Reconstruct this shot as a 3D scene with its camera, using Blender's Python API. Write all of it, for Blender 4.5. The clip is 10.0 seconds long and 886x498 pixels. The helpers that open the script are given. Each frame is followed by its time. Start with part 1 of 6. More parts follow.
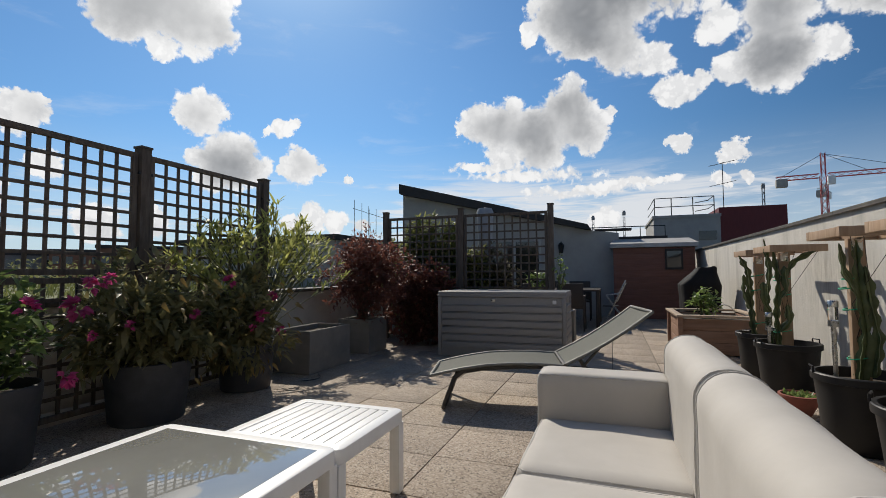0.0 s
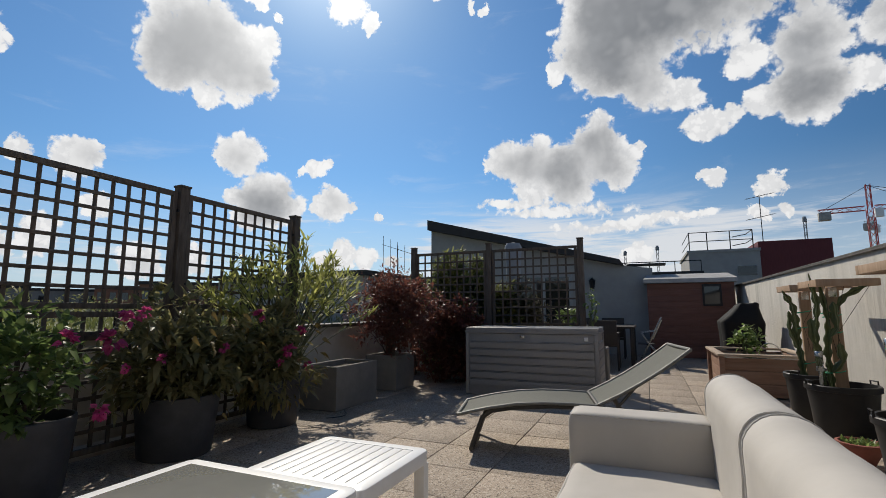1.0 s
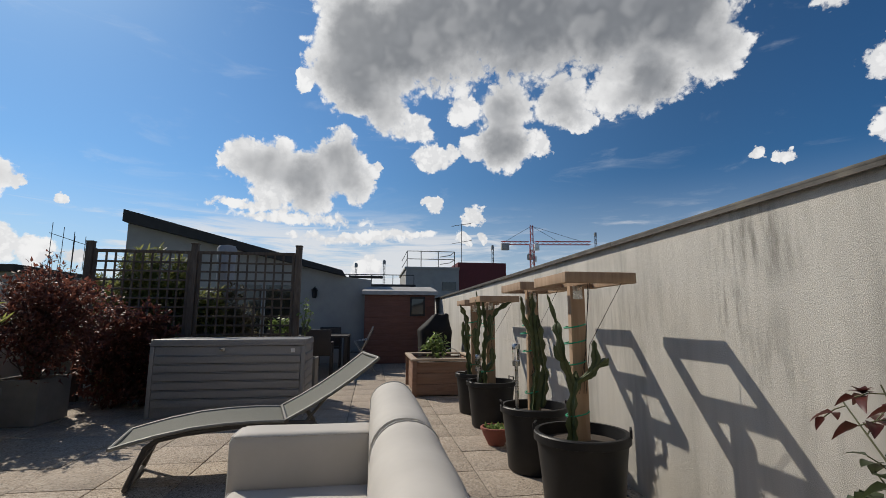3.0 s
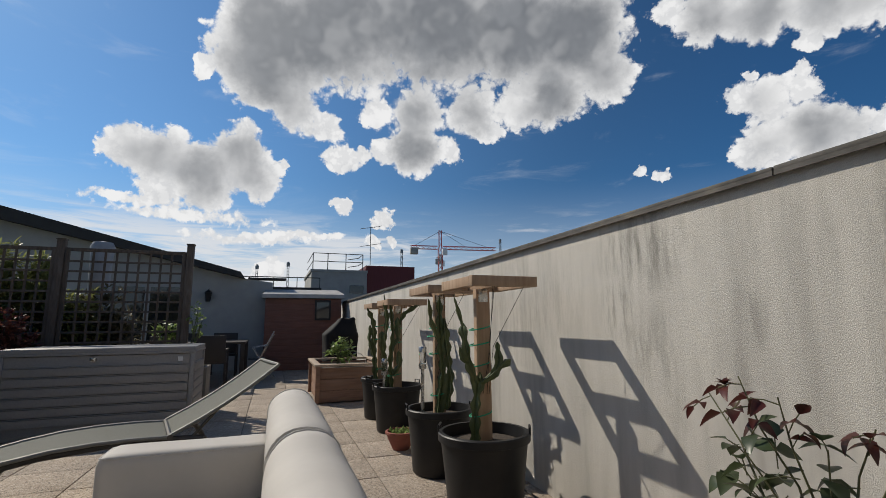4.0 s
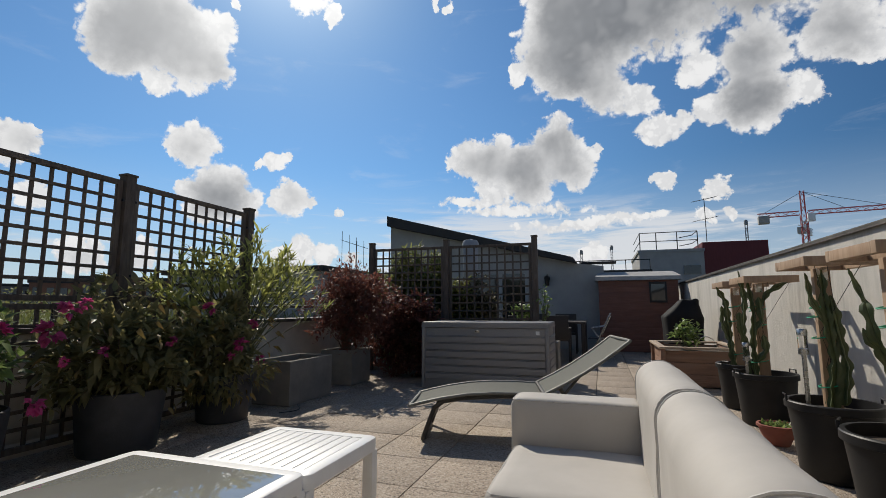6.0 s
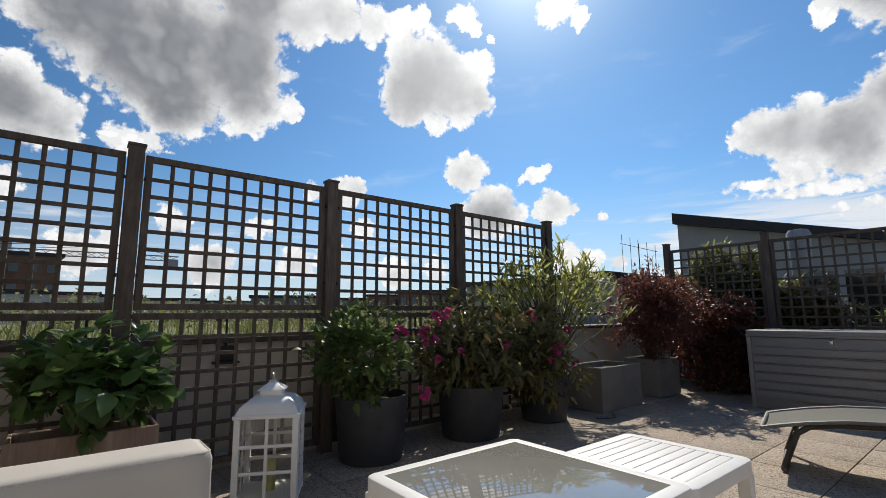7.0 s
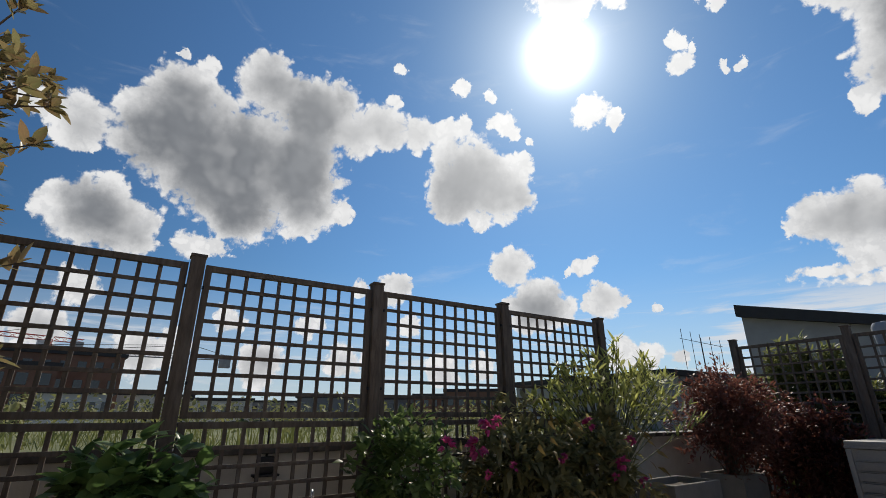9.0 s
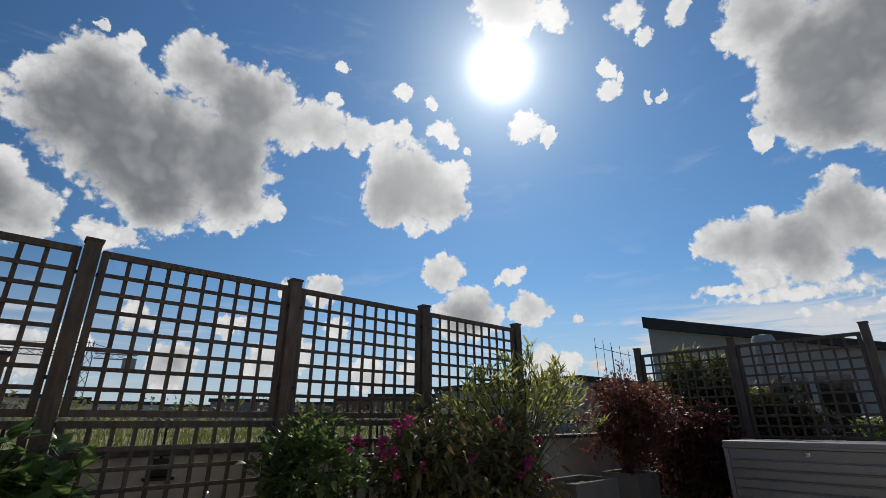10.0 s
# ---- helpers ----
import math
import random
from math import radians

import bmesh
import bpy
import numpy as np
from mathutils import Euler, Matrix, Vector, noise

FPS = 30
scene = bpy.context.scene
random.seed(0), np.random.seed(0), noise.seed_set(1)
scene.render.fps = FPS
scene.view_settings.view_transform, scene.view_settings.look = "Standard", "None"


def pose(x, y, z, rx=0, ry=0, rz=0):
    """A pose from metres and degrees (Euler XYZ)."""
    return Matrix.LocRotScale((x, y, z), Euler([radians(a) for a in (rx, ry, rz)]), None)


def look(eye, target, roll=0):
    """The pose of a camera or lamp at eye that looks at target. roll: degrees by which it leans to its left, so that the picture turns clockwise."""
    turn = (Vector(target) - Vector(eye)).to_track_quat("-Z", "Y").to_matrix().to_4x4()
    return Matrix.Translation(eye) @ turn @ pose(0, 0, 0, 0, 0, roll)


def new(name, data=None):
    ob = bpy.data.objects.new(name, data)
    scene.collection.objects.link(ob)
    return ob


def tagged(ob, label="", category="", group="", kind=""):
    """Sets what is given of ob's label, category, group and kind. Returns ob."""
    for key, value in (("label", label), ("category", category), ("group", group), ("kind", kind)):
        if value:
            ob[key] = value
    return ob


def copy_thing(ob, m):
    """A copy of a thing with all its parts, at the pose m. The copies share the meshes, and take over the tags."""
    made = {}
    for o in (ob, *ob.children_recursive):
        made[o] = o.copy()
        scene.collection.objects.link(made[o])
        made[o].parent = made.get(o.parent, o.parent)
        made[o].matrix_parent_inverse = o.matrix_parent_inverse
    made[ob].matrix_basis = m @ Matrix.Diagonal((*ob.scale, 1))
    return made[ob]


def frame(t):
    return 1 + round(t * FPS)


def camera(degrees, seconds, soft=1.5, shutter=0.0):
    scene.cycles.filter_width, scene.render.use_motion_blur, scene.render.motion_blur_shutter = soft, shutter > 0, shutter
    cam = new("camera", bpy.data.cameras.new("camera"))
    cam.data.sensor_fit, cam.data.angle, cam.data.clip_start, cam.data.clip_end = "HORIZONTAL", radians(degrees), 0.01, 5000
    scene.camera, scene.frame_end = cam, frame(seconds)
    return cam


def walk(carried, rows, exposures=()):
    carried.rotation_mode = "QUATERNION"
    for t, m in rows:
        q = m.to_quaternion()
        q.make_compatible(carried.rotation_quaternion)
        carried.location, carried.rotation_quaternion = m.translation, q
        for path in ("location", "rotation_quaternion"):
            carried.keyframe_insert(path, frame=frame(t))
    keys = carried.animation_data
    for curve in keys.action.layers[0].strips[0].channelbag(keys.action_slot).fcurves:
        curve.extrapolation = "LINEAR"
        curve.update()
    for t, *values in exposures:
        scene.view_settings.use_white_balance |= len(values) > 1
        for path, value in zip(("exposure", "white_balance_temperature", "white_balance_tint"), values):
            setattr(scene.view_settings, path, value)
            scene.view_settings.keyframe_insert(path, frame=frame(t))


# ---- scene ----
cam = camera(87.5, 10.0, soft=0.7)
PATH = [
    (0, pose(-0.775, 0.405, 1.079, 93.04, 0.33, 20.05)),
    (0.5, pose(-0.778, 0.405, 1.068, 96.50, 0.24, 23.36)),
    (1, pose(-0.768, 0.430, 1.068, 97.52, 0.16, 23.60)),
    (1.5, pose(-0.721, 0.475, 1.078, 98.33, 0.29, 20.41)),
    (2, pose(-0.621, 0.489, 1.090, 98.21, 0.04, 9.10)),
    (2.5, pose(-0.574, 0.563, 1.081, 98.24, 0.33, -3.34)),
    (3, pose(-0.556, 0.568, 1.081, 98.56, -0.08, -8.65)),
    (4.3, pose(-0.548, 0.595, 1.074, 98.94, 0.18, -21.50)),
    (4.5, pose(-0.558, 0.579, 1.072, 98.85, 0.01, -21.64)),
    (5, pose(-0.607, 0.513, 1.061, 98.01, -0.06, -16.69)),
    (5.5, pose(-0.652, 0.489, 1.043, 97.35, 0.15, -0.74)),
    (6, pose(-0.694, 0.387, 1.037, 97.17, 0.05, 18.75)),
    (6.2, pose(-0.697, 0.362, 1.037, 97.07, 0.03, 26.15)),
    (7.3, pose(-1.019, 0.075, 1.043, 98.23, 0.17, 59.22)),
    (7.5, pose(-1.023, 0.060, 1.050, 98.95, 0.13, 63.61)),
    (8, pose(-1.017, 0.042, 1.098, 108.49, 0.39, 65.06)),
    (8.5, pose(-1.002, 0.098, 1.105, 109.35, 0.31, 62.31)),
    (9, pose(-0.969, 0.161, 1.091, 109.89, 0.28, 56.89)),
    (9.5, pose(-0.936, 0.207, 1.068, 110.36, 0.15, 52.25)),
    (10, pose(-0.907, 0.222, 1.053, 110.45, 0.23, 48.11)),
]
walk(cam, PATH, [(0, -0.20), (0.5, -0.25), (2.5, -0.25), (4.5, -0.28), (6, -0.29), (7.5, 0.01), (8.0, -0.13), (8.5, -0.25), (9, -0.33), (10, -0.46)])

# ---- daylight: sun from the front left, blue sky with broken cumulus ----
SUN = Vector((-0.474, 0.582, 0.661)).normalized()
lamp = bpy.data.lights.new("sun", "SUN")
lamp.energy, lamp.angle, lamp.color = 4.8, radians(0.53), (1.0, 0.915, 0.78)
new("sun", lamp).matrix_world = look((0, 0, 60), Vector((0, 0, 60)) - SUN)

world = bpy.data.worlds.new("sky")
scene.world = world
world.use_nodes = True
WN, WL = world.node_tree.nodes, world.node_tree.links
WN.clear()


def wmath(op, a, b=None, c=None, clamp=False):
    n = WN.new("ShaderNodeMath")
    n.operation, n.use_clamp = op, clamp
    for i, v in enumerate((a, b, c)):
        if v is None:
            continue
        if isinstance(v, (int, float)):
            n.inputs[i].default_value = v
        else:
            WL.new(v, n.inputs[i])
    return n.outputs[0]


def wvec(op, a, b):
    n = WN.new("ShaderNodeVectorMath")
    n.operation = op
    for i, v in enumerate((a, b)):
        if isinstance(v, (tuple, list, Vector)):
            n.inputs[i].default_value = v
        else:
            WL.new(v, n.inputs[i])
    return n.outputs["Value"] if op == "DOT_PRODUCT" else n.outputs[0]


def wrange(v, a, b, c=0.0, d=1.0, smooth=True):
    n = WN.new("ShaderNodeMapRange")
    n.interpolation_type = "SMOOTHSTEP" if smooth else "LINEAR"
    WL.new(v, n.inputs[0])
    for i, x in enumerate((a, b, c, d)):
        n.inputs[i + 1].default_value = x
    return n.outputs[0]


def wmix(fac, a, b):
    n = WN.new("ShaderNodeMix")
    n.data_type = "RGBA"
    WL.new(fac, n.inputs[0])
    for i, v in ((6, a), (7, b)):
        if isinstance(v, tuple):
            n.inputs[i].default_value = (*v, 1)
        else:
            WL.new(v, n.inputs[i])
    return n.outputs[2]


def wnoise(vec, scale, detail, rough, dist=0.0):
    n = WN.new("ShaderNodeTexNoise")
    n.inputs["Scale"].default_value, n.inputs["Detail"].default_value = scale, detail
    n.inputs["Roughness"].default_value, n.inputs["Distortion"].default_value = rough, dist
    WL.new(vec, n.inputs["Vector"])
    return n


SKYDIR = WN.new("ShaderNodeTexCoord").outputs["Generated"]
warp = wnoise(SKYDIR, 19.0, 6, 0.66)
bent = wvec("ADD", SKYDIR, wvec("MULTIPLY", wvec("SUBTRACT", warp.outputs["Color"], (0.5, 0.5, 0.5)), (0.06, 0.06, 0.06)))
unit = WN.new("ShaderNodeVectorMath")
unit.operation = "NORMALIZE"
WL.new(bent, unit.inputs[0])
bent = unit.outputs[0]
FIELD, THICK = [None], [None]


def cloud(*lobes):
    """A cloud made of round lobes: azimuth left of y, height, radius, in degrees."""
    for az, el, r in lobes:
        az, el, r = radians(az), radians(el), radians(r * (0.92 if r < 2.6 else 1.05))
        way = (-math.sin(az) * math.cos(el), math.cos(az) * math.cos(el), math.sin(el))
        d = wvec("DOT_PRODUCT", bent, way)
        k = 1.0 / (1.0 - math.cos(r))
        v = wmath("MULTIPLY_ADD", d, k, 1.0 - k)
        FIELD[0] = v if FIELD[0] is None else wmath("SMOOTH_MAX", FIELD[0], v, 0.6)
        if r > radians(2.2):
            w = wmath("MULTIPLY", v, min(1.0, (math.degrees(r) - 0.9) / 3.9))
            THICK[0] = w if THICK[0] is None else wmath("SMOOTH_MAX", THICK[0], w, 0.7)


def bank(*layers):
    """Flat layers: azimuth left of y, height, half width and half height, in degrees."""
    for az, el, w, h in layers:
        az, el = radians(az), radians(el)
        way = Vector((-math.sin(az) * math.cos(el), math.cos(az) * math.cos(el), math.sin(el)))
        off = wvec("SUBTRACT", bent, tuple(way))
        u = wmath("MULTIPLY", wvec("DOT_PRODUCT", off, (math.cos(az), math.sin(az), 0)), 1 / radians(w))
        v = wmath("MULTIPLY", wvec("DOT_PRODUCT", off, (0, 0, 1)), 1 / radians(h))
        d = wmath("SUBTRACT", 0.55, wmath("MULTIPLY", wmath("ADD", wmath("MULTIPLY", u, u), wmath("MULTIPLY", v, v)), 0.55))
        FIELD[0] = wmath("SMOOTH_MAX", FIELD[0], wmath("MAXIMUM", d, -1.5), 0.2)


# heavy grey cumulus left of the sun
cloud((91.4, 28.9, 5.1), (84.9, 27.4, 7.4), (76.8, 28.2, 6.0), (90.5, 33.3, 3.8), (81.1, 37.0, 3.5), (74.7, 35.0, 4.7), (74.9, 23.8, 3.6), (82.2, 22.8, 4.3), (70.6, 23.6, 1.9), (95.2, 30.7, 2.3), (69.1, 33.1, 2.9), (89.3, 36.1, 1.6))
# arm and round cloud beside it
cloud((65.2, 34.1, 3.0), (60.3, 33.6, 2.5), (56.2, 34.0, 2.1), (63.7, 37.4, 1.0), (53.7, 34.6, 1.5))
cloud((53.1, 28.2, 5.2), (48.6, 26.6, 4.0), (55.5, 26.2, 3.5), (51.8, 23.3, 1.7), (46.5, 29.2, 2.2), (57.0, 31.0, 1.7))
cloud((96.1, 19.3, 4.0), (99.5, 19.6, 2.3), (93.0, 18.9, 2.9), (86.8, 17.6, 2.3), (84.5, 18.0, 1.3), (95.4, 22.4, 2.0), (99.7, 27.9, 2.6), (102.2, 28.0, 1.8), (98.9, 26.5, 1.7), (103.7, 28.5, 1.7))
# small scraps round the sun
cloud((91.9, 37.6, 0.7), (63.0, 41.0, 0.8), (53.6, 38.8, 1.2), (49.9, 37.7, 1.0), (48.0, 34.6, 1.8), (46.5, 33.2, 1.2), (44.7, 31.9, 0.6), (35.9, 34.7, 2.3), (33.2, 33.0, 1.2), (24.1, 36.9, 1.5), (24.5, 39.1, 1.0), (23.0, 38.3, 0.6), (20.0, 35.0, 0.6), (18.1, 34.8, 0.7))
# low fair-weather clouds over the fence
cloud((48.0, 17.3, 2.6), (49.8, 16.7, 1.0), (46.2, 17.9, 1.4), (39.3, 16.7, 1.6), (38.2, 17.6, 0.9), (41.1, 16.1, 0.7), (45.2, 12.3, 3.7), (41.9, 11.5, 2.0), (48.3, 12.8, 1.4), (37.2, 12.5, 2.5), (35.0, 12.2, 0.9), (39.1, 12.6, 1.2), (31.8, 11.3, 0.6), (62.9, 14.9, 2.4), (67.1, 14.9, 1.4), (61.5, 16.4, 0.6))
# cumulus over the far house
cloud((5.8, 38.4, 3.9), (2.1, 33.4, 4.6), (-2.0, 32.9, 4.5), (5.8, 29.5, 3.3), (2.9, 26.1, 2.5), (8.9, 27.7, 1.5), (0.1, 26.5, 3.4), (8.8, 38.0, 2.0))
cloud((37.2, 47.7, 4.0), (30.4, 45.7, 2.3), (20.2, 44.1, 2.1), (18.7, 41.1, 1.1), (14.1, 42.2, 1.5))
# broad cumulus over the terrace
cloud((0.4, 31.8, 6.1), (-7.8, 34.2, 8.1), (-19.8, 35.5, 8.9), (-28.9, 33.6, 6.9), (-37.7, 32.8, 6.1), (-40.9, 27.7, 3.3), (-34.6, 26.6, 3.9), (2.7, 28.0, 4.2), (-1.4, 24.5, 3.0), (-5.5, 23.2, 2.3), (6.5, 28.9, 2.1), (-11.1, 25.2, 2.2))
cloud((-16.9, 25.2, 3.3), (-24.3, 25.2, 3.2), (-30.2, 25.6, 2.9), (-25.8, 23.2, 1.7), (9.3, 27.1, 1.2), (-16.2, 20.9, 3.5), (-12.6, 20.7, 2.0), (-20.6, 21.0, 1.9), (-7.4, 19.4, 2.1), (-5.7, 19.9, 1.4), (-9.8, 20.2, 1.3))
cloud((15.2, 17.9, 2.6), (12.2, 17.4, 3.0), (8.4, 16.9, 3.5), (4.5, 19.2, 3.2), (3.1, 16.4, 2.7), (17.5, 17.4, 1.3), (12.4, 14.4, 2.3), (7.6, 14.6, 2.9), (0.7, 17.3, 1.2), (4.1, 21.5, 1.9), (15.3, 19.3, 1.2), (-0.4, 18.1, 0.7))
# small puffs over the far roofs
cloud((0.4, 6.5, 1.5), (2.1, 5.9, 1.1), (-7.6, 14.0, 1.3), (-6.6, 14.4, 0.7), (-12.5, 12.6, 1.4), (-11.2, 10.0, 1.0), (-13.6, 9.9, 0.8))
# flat banks below the broad cumulus
bank((8.5, 11.6, 9.5, 0.85), (14.5, 12.8, 6.0, 0.7), (2.7, 9.7, 6.5, 0.9), (-3.3, 10.2, 5.0, 0.6))
# clouds above the rendered wall
cloud((-52.5, 31.5, 3.3), (-57.3, 30.1, 3.2), (-62.1, 28.7, 3.0), (-65.5, 27.7, 2.5), (-48.4, 33.0, 1.9), (-60.8, 25.9, 1.3), (-57.0, 22.1, 2.5), (-54.4, 22.5, 1.9), (-59.9, 21.9, 1.5), (-55.2, 24.5, 0.9), (-60.0, 18.0, 3.2), (-56.6, 17.6, 2.7), (-62.6, 17.6, 2.4), (-65.5, 17.4, 2.1), (-54.5, 16.9, 1.7), (-44.1, 16.7, 0.9), (-46.2, 15.9, 0.9), (-66.9, 19.4, 1.4), (-59.9, 23.5, 1.0))
# low banks behind the annex
cloud((35.8, 6.5, 2.3), (33.1, 6.2, 1.8), (38.3, 6.0, 1.6), (30.4, 5.7, 1.2))
# the sky behind the camera goes on with the same broken cumulus
cloud((103, 7, 2.6), (98, 8, 2.6), (96, 12, 2.2), (90, 6, 2.6), (87, 7, 2.3), (82, 10.5, 2.0), (78, 5.5, 2.6), (73, 10, 1.7), (69, 6, 2.5), (65, 7, 2.2), (61, 10.5, 1.6), (57, 5, 2.4), (52, 5.5, 2.0))
cloud((-120, 30, 7), (-130, 27, 5), (-112, 33, 5), (-168, 40, 6), (-176, 37, 4), (155, 22, 5))



def billows(vec, scale, detail):
    """Rounded bulges with sharp creases between them, about zero on average."""
    n = wnoise(vec, scale, detail, 0.55)
    return wmath("MULTIPLY_ADD", wmath("ABSOLUTE", wmath("MULTIPLY_ADD", n.outputs["Fac"], 2.0, -1.0)), 3.2, -0.55)


heap, knob, crumb = billows(SKYDIR, 8.0, 1), billows(SKYDIR, 21.0, 2), billows(SKYDIR, 52.0, 6)
puff = wnoise(SKYDIR, 11.0, 3, 0.55, 0.2)
frill = wnoise(SKYDIR, 26.0, 7, 0.58, 0.3)
lump = wmath("ADD", wmath("MULTIPLY", heap, 0.16), wmath("MULTIPLY", knob, 0.28))
lump = wmath("ADD", lump, wmath("MULTIPLY", crumb, 0.20))
lump = wmath("ADD", lump, wmath("MULTIPLY_ADD", frill.outputs["Fac"], 1.3, -0.65))
dens = wmath("ADD", wmath("MAXIMUM", FIELD[0], -1.5), lump)
mask = wrange(dens, -0.06, 0.34)
thick = wmath("ADD", wmath("MAXIMUM", THICK[0], -1.0), wmath("ADD", wmath("MULTIPLY", lump, 0.05), wmath("MULTIPLY_ADD", puff.outputs["Fac"], 0.8, -0.40)))
core = wrange(thick, 0.0, 0.95)
relief = wrange(wmath("ADD", wmath("MULTIPLY", knob, -0.25), wmath("MULTIPLY", puff.outputs["Fac"], 1.2)), 0.35, 0.95)
# billows catch the sun on the side that faces it
near_sun = wnoise(wvec("ADD", SKYDIR, tuple(SUN * 0.02)), 13.0, 2, 0.5)
away_sun = wnoise(SKYDIR, 13.0, 2, 0.5)
billow = wmath("SUBTRACT", away_sun.outputs["Fac"], near_sun.outputs["Fac"])
wisp = wnoise(wvec("MULTIPLY", SKYDIR, (2.0, 2.0, 7.0)), 2.6, 6, 0.62, 0.6)
wisps = wmath("MULTIPLY", wrange(wisp.outputs["Fac"], 0.56, 0.82), 0.22)

sky = WN.new("ShaderNodeTexSky")
sky.sky_type, sky.sun_disc = "NISHITA", False
sky.sun_elevation, sky.sun_rotation = math.asin(SUN.z), math.atan2(SUN.x, SUN.y)
sky.altitude, sky.air_density, sky.dust_density, sky.ozone_density = 60, 1.0, 0.25, 1.0
blue = WN.new("ShaderNodeVectorMath")
blue.operation = "SCALE"
WL.new(sky.outputs[0], blue.inputs[0])
blue.inputs["Scale"].default_value = 0.085
toward = wvec("DOT_PRODUCT", SKYDIR, tuple(SUN))
halo = wmath("POWER", wmath("MAXIMUM", toward, 0.0), 60.0)
bright = wmix(core, (1.03, 1.03, 1.03), (0.225, 0.24, 0.265))
bright = wmix(wmath("MULTIPLY", relief, 0.08), bright, (0.52, 0.54, 0.57))
bright = wmix(wmath("MULTIPLY", wrange(wmath("SUBTRACT", wmath("ADD", crumb, knob), wmath("MULTIPLY_ADD", core, -1.4, 0.2)), 0.0, -0.8), 0.26), bright, (0.50, 0.52, 0.56))
bright = wmix(wmath("MULTIPLY", wrange(billow, 0.0, 0.18), 0.16), bright, (1.05, 1.05, 1.05))
bright = wmix(wmath("MULTIPLY", wrange(billow, 0.0, -0.18), 0.22), bright, (0.45, 0.47, 0.50))
bright = wmix(wmath("MULTIPLY", wmath("POWER", wmath("MAXIMUM", toward, 0.0), 14.0), 0.55), bright, (1.4, 1.4, 1.38))
tint = WN.new("ShaderNodeVectorMath")
tint.operation = "MULTIPLY"
tint.inputs[1].default_value = (0.60, 0.95, 1.22)
WL.new(blue.outputs[0], tint.inputs[0])
deep = WN.new("ShaderNodeVectorMath")
deep.operation = "SCALE"
WL.new(tint.outputs[0], deep.inputs[0])
WL.new(wrange(toward, 0.35, 0.98, 0.64, 1.16), deep.inputs["Scale"])
clear = WN.new("ShaderNodeVectorMath")
clear.operation = "MULTIPLY"
WL.new(deep.outputs[0], clear.inputs[0])
WL.new(wmix(wrange(toward, 0.05, 0.75), (0.66, 0.98, 1.16), (1.0, 1.0, 1.0)), clear.inputs[1])
air = wmix(wisps, clear.outputs[0], (0.85, 0.9, 0.97))
air = wmix(wmath("MULTIPLY", halo, 0.35), air, (0.85, 0.97, 1.05))
apart = WN.new("ShaderNodeSeparateXYZ")
WL.new(SKYDIR, apart.inputs[0])
low = wmath("MULTIPLY", wrange(apart.outputs["Z"], 0.30, -0.02), 0.72)
air = wmix(low, air, (0.70, 0.78, 0.88))
# thin flat layers low over the far house
layer = wnoise(wvec("MULTIPLY", SKYDIR, (3.0, 3.0, 26.0)), 2.2, 6, 0.6, 0.5)
spread = wrange(wvec("DOT_PRODUCT", SKYDIR, (-0.10, 0.98, 0.15)), 0.90, 0.985)
height = wmath("MULTIPLY", wrange(apart.outputs["Z"], 0.02, 0.09), wrange(apart.outputs["Z"], 0.25, 0.15))
layers = wmath("MULTIPLY", wrange(wmath("ADD", layer.outputs["Fac"], wmath("MULTIPLY", wmath("MULTIPLY", spread, height), 0.22)), 0.50, 0.78), wmath("MULTIPLY", height, 0.85))
air = wmix(layers, air, (0.88, 0.89, 0.91))
whole = wmix(mask, air, bright)
glare = wmath("ADD", wmath("MULTIPLY", wmath("POWER", wmath("MAXIMUM", toward, 0.0), 900.0), 3.0), wmath("MULTIPLY", wmath("POWER", wmath("MAXIMUM", toward, 0.0), 140.0), 0.42))
total = WN.new("ShaderNodeVectorMath")
WL.new(whole, total.inputs[0])
glow = WN.new("ShaderNodeCombineXYZ")
for i in range(3):
    WL.new(glare, glow.inputs[i])
WL.new(glow.outputs[0], total.inputs[1])
back = WN.new("ShaderNodeBackground")
WL.new(total.outputs[0], back.inputs[0])
back.inputs[1].default_value = 1.0
WL.new(back.outputs[0], WN.new("ShaderNodeOutputWorld").inputs[0])

# ---- materials ----


